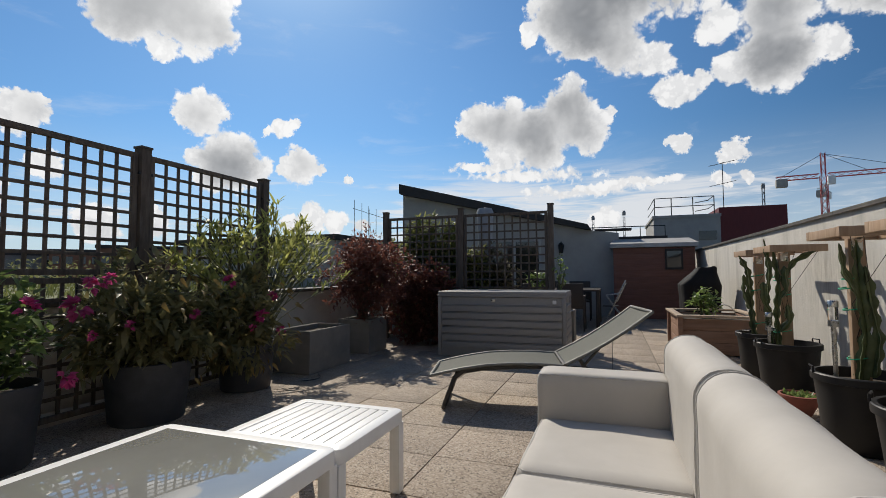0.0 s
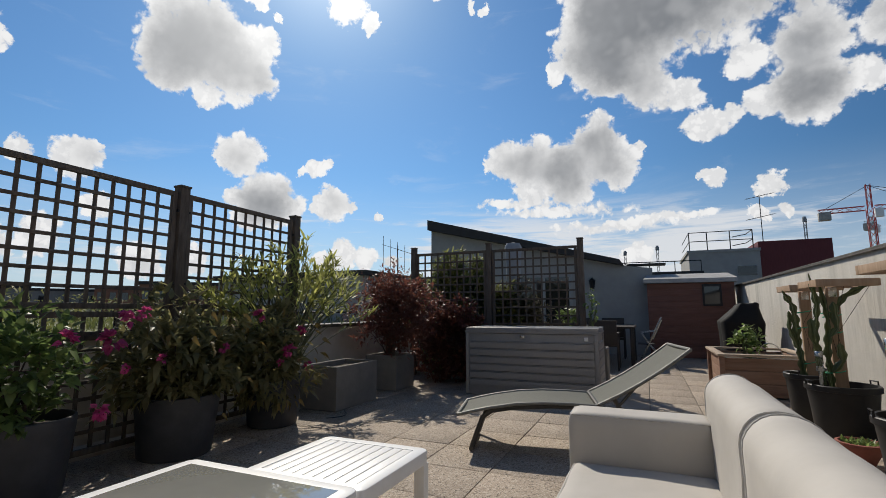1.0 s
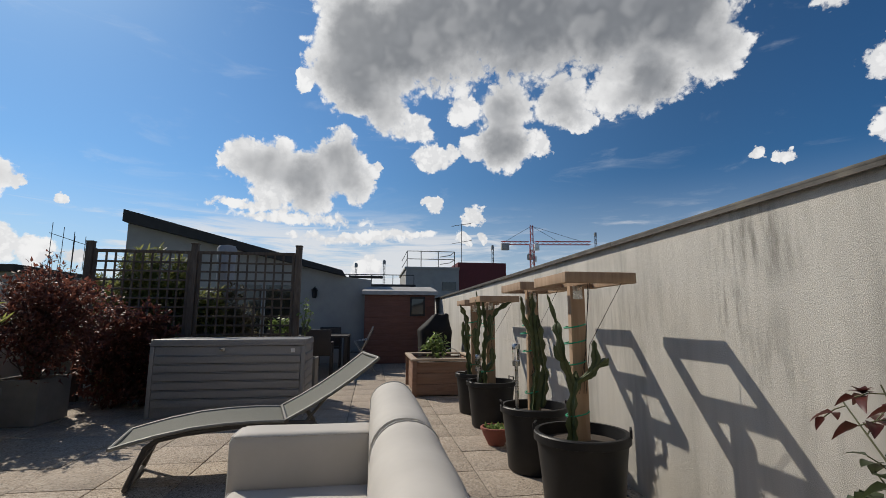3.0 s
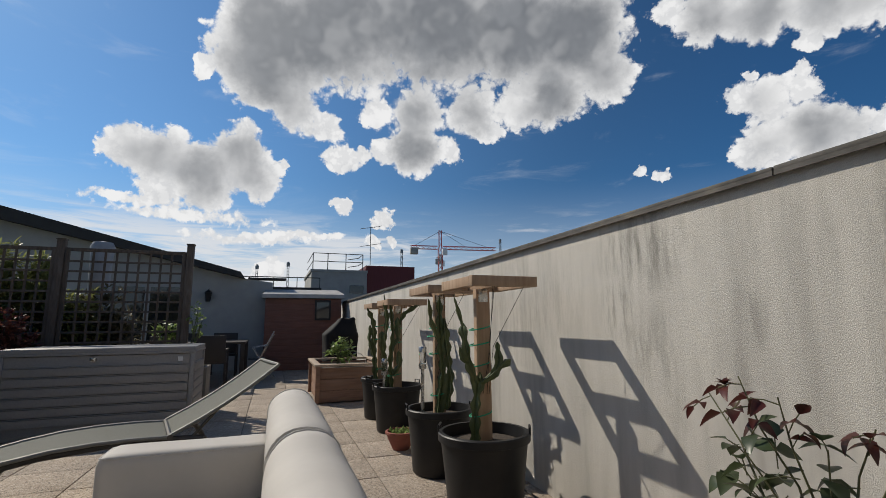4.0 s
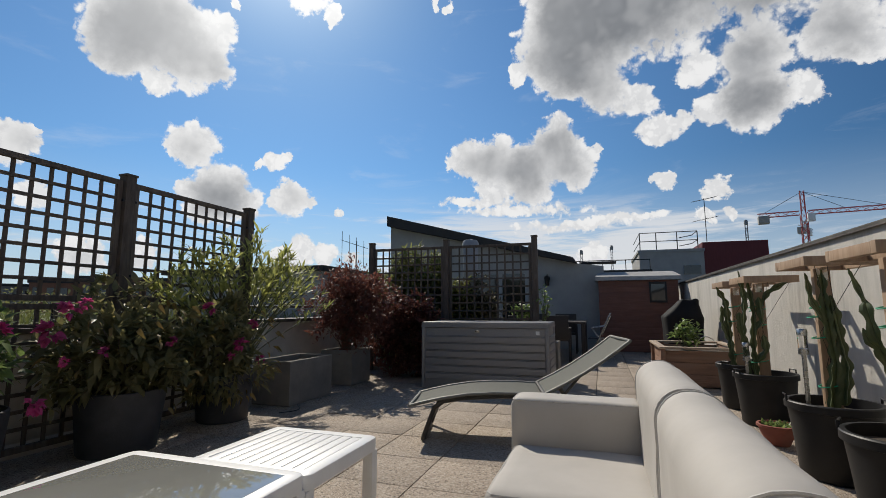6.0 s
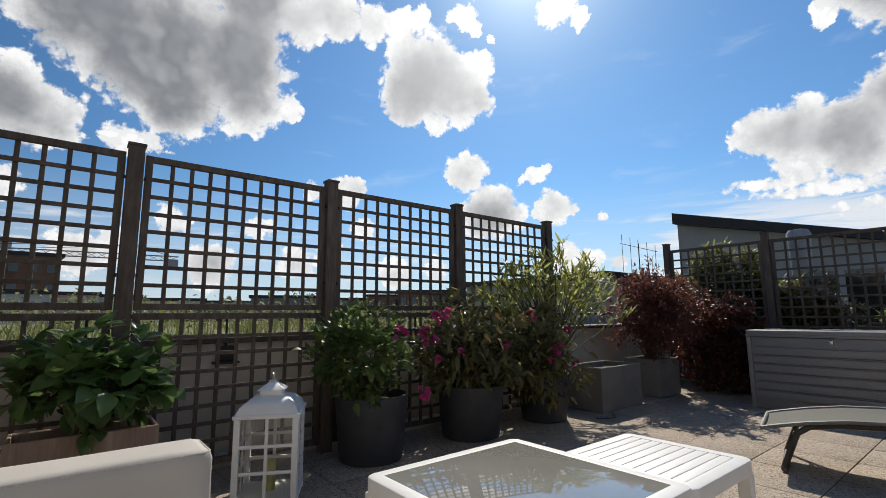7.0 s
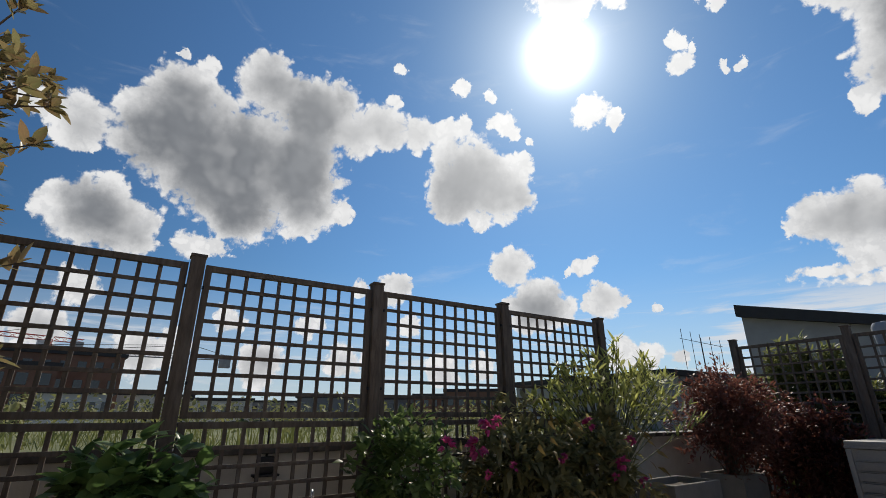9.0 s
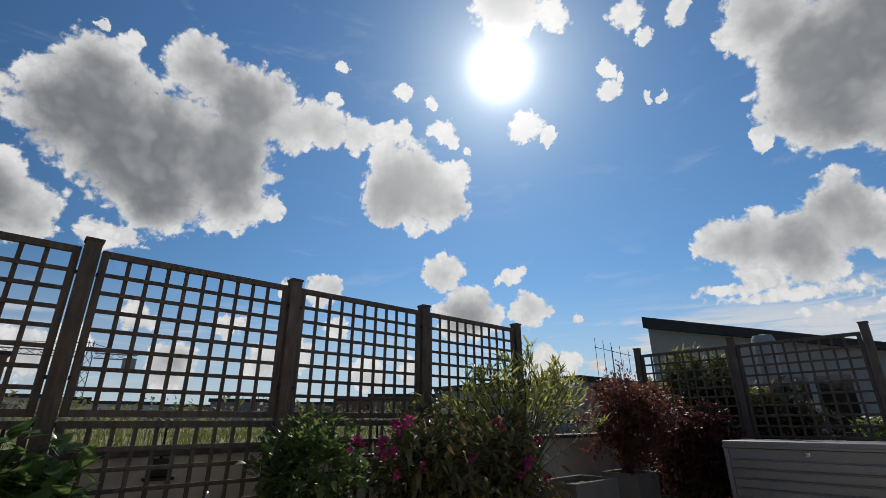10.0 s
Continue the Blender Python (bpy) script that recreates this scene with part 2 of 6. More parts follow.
def material(name, color, rough=0.6, metal=0.0, color2=None, scale=20.0, detail=6.0, bump=0.0, bump_scale=None, spec=0.5,
             stain=None, stain_scale=1.5, stain_amount=0.4, stretch=(1, 1, 1), speckle=None, speckle_scale=180.0,
             per_object=0.0, coat=0.0, bump_plain=False, through_light=0.0, rough_var=0.1):
    m = bpy.data.materials.new(name)
    m.use_nodes = True
    nt = m.node_tree
    b = nt.nodes["Principled BSDF"]
    ln = nt.links.new

    def mixc(fac, a, c, mode="MIX"):
        n = nt.nodes.new("ShaderNodeMix")
        n.data_type, n.blend_type = "RGBA", mode
        for i, v in ((0, fac), (6, a), (7, c)):
            if isinstance(v, tuple):
                n.inputs[i].default_value = (*v, 1)
            elif isinstance(v, (int, float)):
                n.inputs[i].default_value = v
            else:
                ln(v, n.inputs[i])
        return n.outputs[2]

    def ramp(v, a, c):
        n = nt.nodes.new("ShaderNodeMapRange")
        n.interpolation_type = "SMOOTHSTEP"
        ln(v, n.inputs[0])
        n.inputs[1].default_value, n.inputs[2].default_value = a, c
        return n.outputs[0]

    co = nt.nodes.new("ShaderNodeTexCoord").outputs["Object"]
    mp = nt.nodes.new("ShaderNodeMapping")
    mp.inputs["Scale"].default_value = stretch
    ln(co, mp.inputs[0])
    if per_object:
        inf = nt.nodes.new("ShaderNodeObjectInfo")
        sh = nt.nodes.new("ShaderNodeVectorMath")
        sh.operation = "SCALE"
        sh.inputs[0].default_value = (7.3, 3.1, 5.7)
        ln(inf.outputs["Random"], sh.inputs["Scale"])
        ln(sh.outputs[0], mp.inputs["Location"])

    def noise_tex(sc, dt, vec=None):
        n = nt.nodes.new("ShaderNodeTexNoise")
        n.inputs["Scale"].default_value, n.inputs["Detail"].default_value, n.inputs["Roughness"].default_value = sc, dt, 0.6
        ln(vec or mp.outputs[0], n.inputs["Vector"])
        return n.outputs["Fac"]

    g = noise_tex(scale, detail)
    c = mixc(ramp(g, 0.3, 0.7), color, color2 or tuple(x * 0.8 for x in color))
    if speckle:
        v = nt.nodes.new("ShaderNodeTexVoronoi")
        v.inputs["Scale"].default_value = speckle_scale
        ln(co, v.inputs["Vector"])
        hs = nt.nodes.new("ShaderNodeSeparateColor")
        ln(v.outputs["Color"], hs.inputs[0])
        c = mixc(ramp(hs.outputs[0], 0.35, 0.95), c, speckle)
        c = mixc(ramp(hs.outputs[1], 0.80, 0.95), c, tuple(x * 0.35 for x in color))
    if stain:
        c = mixc(ramp(noise_tex(stain_scale, 5.0, co if stretch == (1, 1, 1) else None), 0.48, 0.72), c, stain) if stain_amount >= 1 else mixc(
            wm(nt, ramp(noise_tex(stain_scale, 5.0), 0.46, 0.74), stain_amount), c, stain)
    if per_object:
        h = nt.nodes.new("ShaderNodeHueSaturation")
        ln(c, h.inputs["Color"])
        r = nt.nodes.new("ShaderNodeMapRange")
        r.inputs[3].default_value, r.inputs[4].default_value = 1 - per_object, 1 + per_object
        ln(inf.outputs["Random"], r.inputs[0])
        ln(r.outputs[0], h.inputs["Value"])
        c = h.outputs["Color"]
    ln(c, b.inputs["Base Color"])
    rr = nt.nodes.new("ShaderNodeMapRange")
    rr.inputs[3].default_value, rr.inputs[4].default_value = max(0.02, rough - rough_var), min(1, rough + rough_var)
    ln(g, rr.inputs[0])
    ln(rr.outputs[0], b.inputs["Roughness"])
    b.inputs["Metallic"].default_value = metal
    b.inputs["Specular IOR Level"].default_value = spec
    b.inputs["Coat Weight"].default_value = coat
    if bump:
        bp = nt.nodes.new("ShaderNodeBump")
        bp.inputs["Strength"].default_value, bp.inputs["Distance"].default_value = bump, 0.01
        ln(noise_tex(bump_scale or scale * 2, 5.0, co if bump_plain else None), bp.inputs["Height"])
        ln(bp.outputs[0], b.inputs["Normal"])
    if through_light:
        t = nt.nodes.new("ShaderNodeBsdfTranslucent")
        ln(c, t.inputs[0])
        mx = nt.nodes.new("ShaderNodeMixShader")
        mx.inputs[0].default_value = through_light
        ln(b.outputs[0], mx.inputs[1])
        ln(t.outputs[0], mx.inputs[2])
        ln(mx.outputs[0], nt.nodes["Material Output"].inputs[0])
    return m


def wm(nt, v, k):
    n = nt.nodes.new("ShaderNodeMath")
    n.operation = "MULTIPLY"
    nt.links.new(v, n.inputs[0])
    n.inputs[1].default_value = k
    return n.outputs[0]


def glass(name, color=(1, 1, 1), rough=0.0):
    m = bpy.data.materials.new(name)
    m.use_nodes = True
    b = m.node_tree.nodes["Principled BSDF"]
    b.inputs["Base Color"].default_value = (*color, 1)
    b.inputs["Roughness"].default_value, b.inputs["Transmission Weight"].default_value, b.inputs["IOR"].default_value = rough, 1.0, 1.45
    return m


M_TILE = material("exposed_pebble_slab", (0.33, 0.265, 0.205), 0.85, color2=(0.28, 0.222, 0.17), scale=5, speckle=(0.46, 0.395, 0.325), speckle_scale=130,
                  bump=0.5, bump_scale=110, per_object=0.10, stain=(0.20, 0.17, 0.14), stain_scale=2.2, stain_amount=0.45)
M_JOINT = material("slab_joint", (0.07, 0.06, 0.05), 0.95)
M_RENDER = material("grey_render", (0.52, 0.497, 0.455), 0.9, color2=(0.45, 0.43, 0.395), scale=2.6, bump=0.45, bump_scale=310, bump_plain=True, stain=(0.21, 0.20, 0.18),
                    stain_scale=2.2, stain_amount=0.55, stretch=(1, 1.6, 0.22))


def grime(mat, spots, dirt):
    """Grey-green rain streaks round (y, z, half width, half height, amount) on a wall along y."""
    nt = mat.node_tree
    b = nt.nodes["Principled BSDF"]
    was = b.inputs["Base Color"].links[0].from_socket
    ln = nt.links.new

    def op(kind, p, q=None, r=None):
        n = nt.nodes.new("ShaderNodeMath")
        n.operation = kind
        for k, v in enumerate((p, q, r)):
            if isinstance(v, (int, float)):
                n.inputs[k].default_value = v
            elif v is not None:
                ln(v, n.inputs[k])
        return n.outputs[0]

    co = nt.nodes.new("ShaderNodeTexCoord").outputs["Object"]
    mp = nt.nodes.new("ShaderNodeMapping")
    mp.inputs["Scale"].default_value = (1, 9, 1.5)
    ln(co, mp.inputs[0])
    n = nt.nodes.new("ShaderNodeTexNoise")
    n.inputs["Scale"].default_value, n.inputs["Detail"].default_value, n.inputs["Roughness"].default_value = 2.4, 7, 0.68
    ln(mp.outputs[0], n.inputs["Vector"])
    xyz = nt.nodes.new("ShaderNodeSeparateXYZ")
    ln(co, xyz.inputs[0])
    total = None
    for y, z, w, h, amount in spots:
        dy = op("MULTIPLY_ADD", xyz.outputs["Y"], 1 / w, -y / w)
        dz = op("MULTIPLY_ADD", xyz.outputs["Z"], 1 / h, -z / h)
        v = op("MULTIPLY", op("MAXIMUM", op("SUBTRACT", 1.0, op("ADD", op("MULTIPLY", dy, dy), op("MULTIPLY", dz, dz))), 0.0), amount)
        total = v if total is None else op("MAXIMUM", total, v)
    rg = nt.nodes.new("ShaderNodeMapRange")
    rg.interpolation_type = "SMOOTHSTEP"
    ln(n.outputs["Fac"], rg.inputs[0])
    rg.inputs[1].default_value, rg.inputs[2].default_value = 0.38, 0.68
    mx = nt.nodes.new("ShaderNodeMix")
    mx.data_type = "RGBA"
    ln(op("MULTIPLY", total, rg.outputs[0]), mx.inputs[0])
    ln(was, mx.inputs[6])
    mx.inputs[7].default_value = (*dirt, 1)
    ln(mx.outputs[2], b.inputs["Base Color"])


grime(M_RENDER, ((2.38, 1.42, 0.36, 0.24, 0.85), (2.56, 1.12, 0.17, 0.22, 0.8), (2.36, 0.92, 0.22, 0.30, 0.5), (1.40, 1.25, 0.035, 0.24, 0.7), (1.84, 1.08, 0.06, 0.14, 0.5), (3.5, 1.15, 0.8, 0.5, 0.4), (5.6, 1.0, 1.2, 0.6, 0.4), (0.4, 1.2, 0.7, 0.5, 0.4)), (0.165, 0.16, 0.14))
M_COPING = material("weathered_zinc_coping", (0.085, 0.078, 0.07), 0.75, 0.0, color2=(0.045, 0.041, 0.037), scale=14, stain=(0.26, 0.235, 0.19), stain_scale=7, stain_amount=0.45)
M_WHITEWALL = material("white_render", (0.36, 0.352, 0.334), 0.9, color2=(0.32, 0.314, 0.30), scale=3, bump=0.25, bump_scale=80, stain=(0.5, 0.48, 0.44), stain_scale=1.2, stain_amount=0.35)
M_CREAM = material("cream_render", (0.50, 0.46, 0.39), 0.9, color2=(0.45, 0.415, 0.355), scale=3, bump=0.25, bump_scale=80, stain=(0.5, 0.46, 0.4), stain_amount=0.3)
M_PARAPET = material("dirty_cream_parapet", (0.60, 0.565, 0.50), 0.9, color2=(0.52, 0.49, 0.43), scale=3, bump=0.3, bump_scale=60, stain=(0.30, 0.27, 0.23), stain_scale=2.4, stain_amount=0.5)
M_TRELLIS = material("weathered_dark_trellis", (0.125, 0.092, 0.068), 0.8, color2=(0.075, 0.055, 0.042), scale=9, stretch=(4, 4, 0.7), bump=0.3, bump_scale=40, stain=(0.18, 0.155, 0.13),
                     stain_scale=5, stain_amount=0.45, per_object=0.15)
M_BOX = material("quartz_grey_steel", (0.30, 0.29, 0.28), 0.45, 0.15, color2=(0.25, 0.245, 0.245), scale=60, bump=0.05, stain=(0.27, 0.265, 0.26), stain_scale=4, stain_amount=0.3)
M_SOFA = material("off_white_coated_canvas", (0.475, 0.45, 0.415), 0.72, color2=(0.435, 0.41, 0.378), spec=0.3, scale=4, bump=0.12, bump_scale=9, stain=(0.51, 0.48, 0.445), stain_scale=2.5, stain_amount=0.35)
M_PIPING = material("stitched_seam", (0.52, 0.50, 0.47), 0.7, scale=60)
M_WHITEMETAL = material("white_powder_coated_aluminium", (0.80, 0.80, 0.79), 0.38, 0.0, color2=(0.76, 0.755, 0.74), scale=12, bump=0.03, bump_scale=200)
M_TABLEGLASS = material("pale_grey_glass_tabletop", (0.25, 0.25, 0.228), 0.025, 0.0, color2=(0.28, 0.28, 0.255), scale=3, spec=0.8, rough_var=0.02)
M_TABLEGLASS.node_tree.nodes["Principled BSDF"].inputs["IOR"].default_value = 2.15
M_SLING = material("grey_green_sling_mesh", (0.135, 0.138, 0.118), 0.8, spec=0.25, color2=(0.11, 0.112, 0.098), scale=260, detail=2, bump=0.2, bump_scale=420)
M_LOUNGEFRAME = material("dark_grey_lounger_frame", (0.085, 0.08, 0.075), 0.4, 0.5, scale=20)
M_PALEEDGE = material("pale_lounger_edge", (0.20, 0.20, 0.185), 0.6, 0.2, scale=20)
M_CONCRETE = material("fibre_concrete", (0.205, 0.19, 0.168), 0.85, color2=(0.165, 0.152, 0.135), scale=5, bump=0.25, bump_scale=45, stain=(0.26, 0.24, 0.21), stain_scale=3, stain_amount=0.5)
M_DARKPOT = material("anthracite_pot", (0.052, 0.052, 0.056), 0.55, color2=(0.036, 0.036, 0.040), scale=7, bump=0.15, bump_scale=40, stain=(0.055, 0.053, 0.052), stain_scale=4, stain_amount=0.35)
M_BLACKPOT = material("black_plastic_pot", (0.009, 0.009, 0.010), 0.5, color2=(0.014, 0.014, 0.015), spec=0.35, scale=9, bump=0.05, stain=(0.028, 0.027, 0.025), stain_scale=5, stain_amount=0.3)
M_SOIL = material("dry_potting_soil", (0.035, 0.026, 0.019), 0.95, color2=(0.065, 0.048, 0.035), scale=40, bump=0.9, bump_scale=60)
M_TERRACOTTA = material("terracotta", (0.27, 0.085, 0.06), 0.8, color2=(0.22, 0.07, 0.05), scale=9, bump=0.15, stain=(0.32, 0.15, 0.11), stain_scale=5, stain_amount=0.4)
M_STAINEDTERRA = material("lime_stained_clay", (0.30, 0.215, 0.165), 0.85, color2=(0.235, 0.16, 0.12), scale=8, stretch=(6, 6, 0.6), bump=0.2, stain=(0.48, 0.38, 0.31), stain_scale=3, stain_amount=0.6)
M_PINE = material("fresh_pine", (0.40, 0.28, 0.185), 0.7, color2=(0.31, 0.205, 0.13), scale=7, stretch=(5, 5, 0.5), bump=0.12, stain=(0.30, 0.175, 0.09), stain_scale=3, stain_amount=0.35, per_object=0.12)
M_CEDAR = material("brown_planter_boards", (0.26, 0.15, 0.10), 0.7, color2=(0.18, 0.10, 0.065), scale=8, stretch=(0.6, 5, 5), bump=0.2, stain=(0.34, 0.24, 0.18), stain_scale=4, stain_amount=0.4, per_object=0.15)
M_SHED = material("red_brown_shed_boards", (0.20, 0.086, 0.060), 0.7, color2=(0.16, 0.066, 0.045), scale=6, stretch=(0.5, 4, 4), bump=0.15, per_object=0.06)
M_SHEDROOF = material("pale_felt_roof", (0.42, 0.41, 0.40), 0.85, color2=(0.34, 0.33, 0.32), scale=6, bump=0.2)
M_DARKROOF = material("dark_roof_edge", (0.028, 0.026, 0.026), 0.75, color2=(0.04, 0.037, 0.036), scale=6, bump=0.2)
M_BLACKFABRIC = material("black_cover_fabric", (0.009, 0.009, 0.010), 0.8, spec=0.25, color2=(0.014, 0.014, 0.015), scale=6, bump=0.4, bump_scale=7)
M_GREYFABRIC = material("grey_blue_cover_fabric", (0.30, 0.32, 0.35), 0.7, color2=(0.25, 0.27, 0.30), scale=8, bump=0.4, bump_scale=12)
M_DARKMETAL = material("dark_metal", (0.03, 0.03, 0.032), 0.45, 0.6, scale=20)
M_STEEL = material("brushed_steel", (0.55, 0.55, 0.54), 0.28, 1.0, scale=50)
M_DARKCHAIR = material("dark_brown_woven_plastic", (0.030, 0.024, 0.021), 0.55, color2=(0.045, 0.036, 0.03), scale=90, bump=0.5, bump_scale=140)
M_BLACKRAIL = material("black_painted_rail", (0.018, 0.018, 0.02), 0.5, 0.3, scale=20)
M_GLASS = glass("clear_glass")
M_DARKGLASS = material("dark_window_glass", (0.018, 0.02, 0.023), 0.05, spec=0.7, scale=2, rough_var=0.02)
M_CANDLE = material("yellow_candle_wax", (0.62, 0.56, 0.20), 0.5, scale=10)
M_RED = material("dark_red_cladding", (0.135, 0.012, 0.014), 0.6, color2=(0.11, 0.01, 0.012), scale=3, stretch=(6, 1, 1), bump=0.1)
M_GREENTIE = material("green_garden_tie", (0.015, 0.34, 0.18), 0.45, scale=20)
M_STRING = material("dark_string", (0.04, 0.035, 0.03), 0.9)
M_BARK = material("grey_brown_bark", (0.13, 0.095, 0.07), 0.9, color2=(0.08, 0.06, 0.045), scale=25, bump=0.4)
M_GREENSTEM = material("green_stem", (0.10, 0.10, 0.045), 0.7, scale=25)
M_CACTUS = material("cactus_skin", (0.05, 0.075, 0.025), 0.5, color2=(0.085, 0.11, 0.04), scale=10, bump=0.15, stain=(0.14, 0.125, 0.05), stain_scale=6, stain_amount=0.45)


def leafmat(name, a, b, shine=0.4, back=0.35):
    return material(name, a, shine, color2=b, scale=9, through_light=back, per_object=0.25)


L_DARK = leafmat("rhododendron_leaf", (0.19, 0.175, 0.075), (0.29, 0.26, 0.115), 0.38, 0.6)
L_FRESH = leafmat("fresh_green_leaf", (0.14, 0.205, 0.06), (0.21, 0.28, 0.09), 0.40, 0.55)
L_HYDR = leafmat("broad_green_leaf", (0.095, 0.165, 0.05), (0.14, 0.215, 0.07), 0.35, 0.42)
L_OLEANDER = leafmat("oleander_leaf", (0.36, 0.38, 0.10), (0.46, 0.47, 0.16), 0.5, 0.6)
L_RED = leafmat("photinia_leaf", (0.16, 0.055, 0.042), (0.21, 0.085, 0.058), 0.5, 0.5)
L_BRONZE = leafmat("magnolia_leaf", (0.26, 0.165, 0.085), (0.20, 0.19, 0.08), 0.36, 0.5)
L_BAMBOO = leafmat("pale_bamboo_leaf", (0.24, 0.24, 0.085), (0.15, 0.17, 0.055), 0.5, 0.5)
L_OLIVE = leafmat("dark_olive_leaf", (0.085, 0.075, 0.04), (0.12, 0.10, 0.05), 0.45, 0.4)
L_ROSE = leafmat("rose_leaf", (0.040, 0.062, 0.028), (0.075, 0.095, 0.045), 0.35, 0.3)
L_ROSERED = leafmat("young_rose_leaf", (0.085, 0.018, 0.018), (0.055, 0.03, 0.02), 0.35, 0.35)
L_YELLOW = leafmat("old_yellow_leaf", (0.24, 0.17, 0.05), (0.18, 0.12, 0.035), 0.6, 0.35)
L_PETAL = leafmat("magenta_petal", (0.52, 0.045, 0.20), (0.60, 0.11, 0.28), 0.6, 0.45)
L_GRASS = leafmat("dry_meadow_grass", (0.25, 0.26, 0.085), (0.17, 0.20, 0.06), 0.8, 0.35)
L_HEDGE = leafmat("scrub_leaf", (0.15, 0.165, 0.06), (0.22, 0.21, 0.085), 0.7, 0.4)
L_TREE = leafmat("far_tree_leaf", (0.05, 0.075, 0.03), (0.07, 0.10, 0.035), 0.7, 0.2)

# ---- mesh helpers ----



def box(bm, lo, hi, bevel=0.0, m=None):
    lo, hi = Vector(lo), Vector(hi)
    r = bmesh.ops.create_cube(bm, size=1.0)["verts"]
    c, s = (lo + hi) / 2, hi - lo
    for v in r:
        v.co = Vector((v.co.x * s.x, v.co.y * s.y, v.co.z * s.z)) + c
    if bevel:
        es = list({e for v in r for e in v.link_edges})
        out = bmesh.ops.bevel(bm, geom=es, offset=bevel, segments=2, profile=0.6, affect="EDGES")
        r = list({v for f in out["faces"] for v in f.verts} | {v for v in r if v.is_valid})
    if m:
        bmesh.ops.transform(bm, matrix=m, verts=r)
    return r


def tube(bm, pts, radii, seg=8, cap=True):
    """A round tube through pts; radii is one number or one for each point."""
    pts = [Vector(p) for p in pts]
    if isinstance(radii, (int, float)):
        radii = [radii] * len(pts)
    rings, up = [], None
    for i, p in enumerate(pts):
        d = (pts[min(i + 1, len(pts) - 1)] - pts[max(i - 1, 0)]).normalized()
        if up is None:
            up = Vector((0, 0, 1)) if abs(d.z) < 0.9 else Vector((0, 1, 0))
        a = d.cross(up).normalized()
        up = a.cross(d).normalized()
        rings.append([bm.verts.new(p + (a * math.cos(2 * math.pi * k / seg) + up * math.sin(2 * math.pi * k / seg)) * radii[i]) for k in range(seg)])
    for q, w in zip(rings, rings[1:]):
        for k in range(seg):
            bm.faces.new((q[k], q[(k + 1) % seg], w[(k + 1) % seg], w[k]))
    if cap:
        bm.faces.new(rings[0][::-1])
        bm.faces.new(rings[-1])


def lathe(bm, profile, seg=32, center=(0, 0, 0)):
    """A turned shape from (radius, height) pairs."""
    c = Vector(center)
    rings = [[bm.verts.new(c + Vector((r * math.cos(2 * math.pi * k / seg), r * math.sin(2 * math.pi * k / seg), z))) for k in range(seg)] for r, z in profile]
    for q, w in zip(rings, rings[1:]):
        for k in range(seg):
            bm.faces.new((q[k], q[(k + 1) % seg], w[(k + 1) % seg], w[k]))
    if profile[0][0] > 1e-4:
        bm.faces.new(rings[0][::-1])
    if profile[-1][0] > 1e-4:
        bm.faces.new(rings[-1])


def cushion(bm, lo, hi, r=0.06, bulge=0.012, cuts=9, wob=0.004, seed=0):
    """A padded block with round edges and slightly swollen sides."""
    lo, hi = Vector(lo), Vector(hi)
    b2 = bmesh.new()
    bmesh.ops.create_cube(b2, size=2.0)
    bmesh.ops.subdivide_edges(b2, edges=b2.edges[:], cuts=cuts, use_grid_fill=True)
    c, h = (lo + hi) / 2, (hi - lo) / 2
    for v in b2.verts:
        u = v.co.copy()
        # crowd the grid towards the edges, where the rounding is
        u = Vector([math.copysign(abs(x) ** 0.55, x) for x in u])
        p = Vector((u.x * h.x, u.y * h.y, u.z * h.z))
        q = Vector([max(-h[i] + r, min(h[i] - r, p[i])) for i in range(3)])
        d = p - q
        if d.length > 1e-6:
            p = q + d.normalized() * min(r, d.length if min(h) < r else r)
        m = [1 - abs(u[i]) ** 2 for i in range(3)]
        for i in range(3):
            if abs(u[i]) > 0.98:
                j, k = [x for x in range(3) if x != i]
                p[i] += math.copysign(bulge * m[j] * m[k], u[i])
        p += Vector([noise.noise((p + c) * 7 + Vector((i * 9 + seed, 0, 0))) for i in range(3)]) * wob
        v.co = p + c
    me = bpy.data.meshes.new("t")
    b2.to_mesh(me)
    b2.free()
    bm.from_mesh(me)
    bpy.data.meshes.remove(me)


def meshed(name, bm, mat, smooth=True, angle=40):
    bmesh.ops.recalc_face_normals(bm, faces=bm.faces[:])
    me = bpy.data.meshes.new(name)
    bm.to_mesh(me)
    bm.free()
    me.materials.append(mat)
    if smooth:
        me.polygons.foreach_set("use_smooth", [True] * len(me.polygons))
        me.set_sharp_from_angle(angle=radians(angle))
    return me


def thing(name, label, category, at=(0, 0, 0), turn=0.0, group="", kind=""):
    e = new(name)
    e.matrix_basis = pose(*at, 0, 0, turn)
    e.empty_display_size = 0.1
    return tagged(e, label, category, group, kind)


def part(name, bm, mat, parent, label="", smooth=True, kind=""):
    ob = new(name, meshed(name, bm, mat, smooth))
    ob.parent = parent
    if label or kind:
        tagged(ob, label, kind=kind)
    return ob


def shared(name, me, parent, m):
    ob = new(name, me)
    ob.parent, ob.matrix_basis = parent, m
    return ob


def solid(name, lo, hi, mat, label, category, bevel=0.006, kind="structure"):
    bm = bmesh.new()
    box(bm, lo, hi, bevel)
    return tagged(new(name, meshed(name, bm, mat)), label, category, kind=kind)


def cube_mesh(name, size, mat, bevel=0.003):
    bm = bmesh.new()
    box(bm, [-x / 2 for x in size], [x / 2 for x in size], bevel)
    return meshed(name, bm, mat)

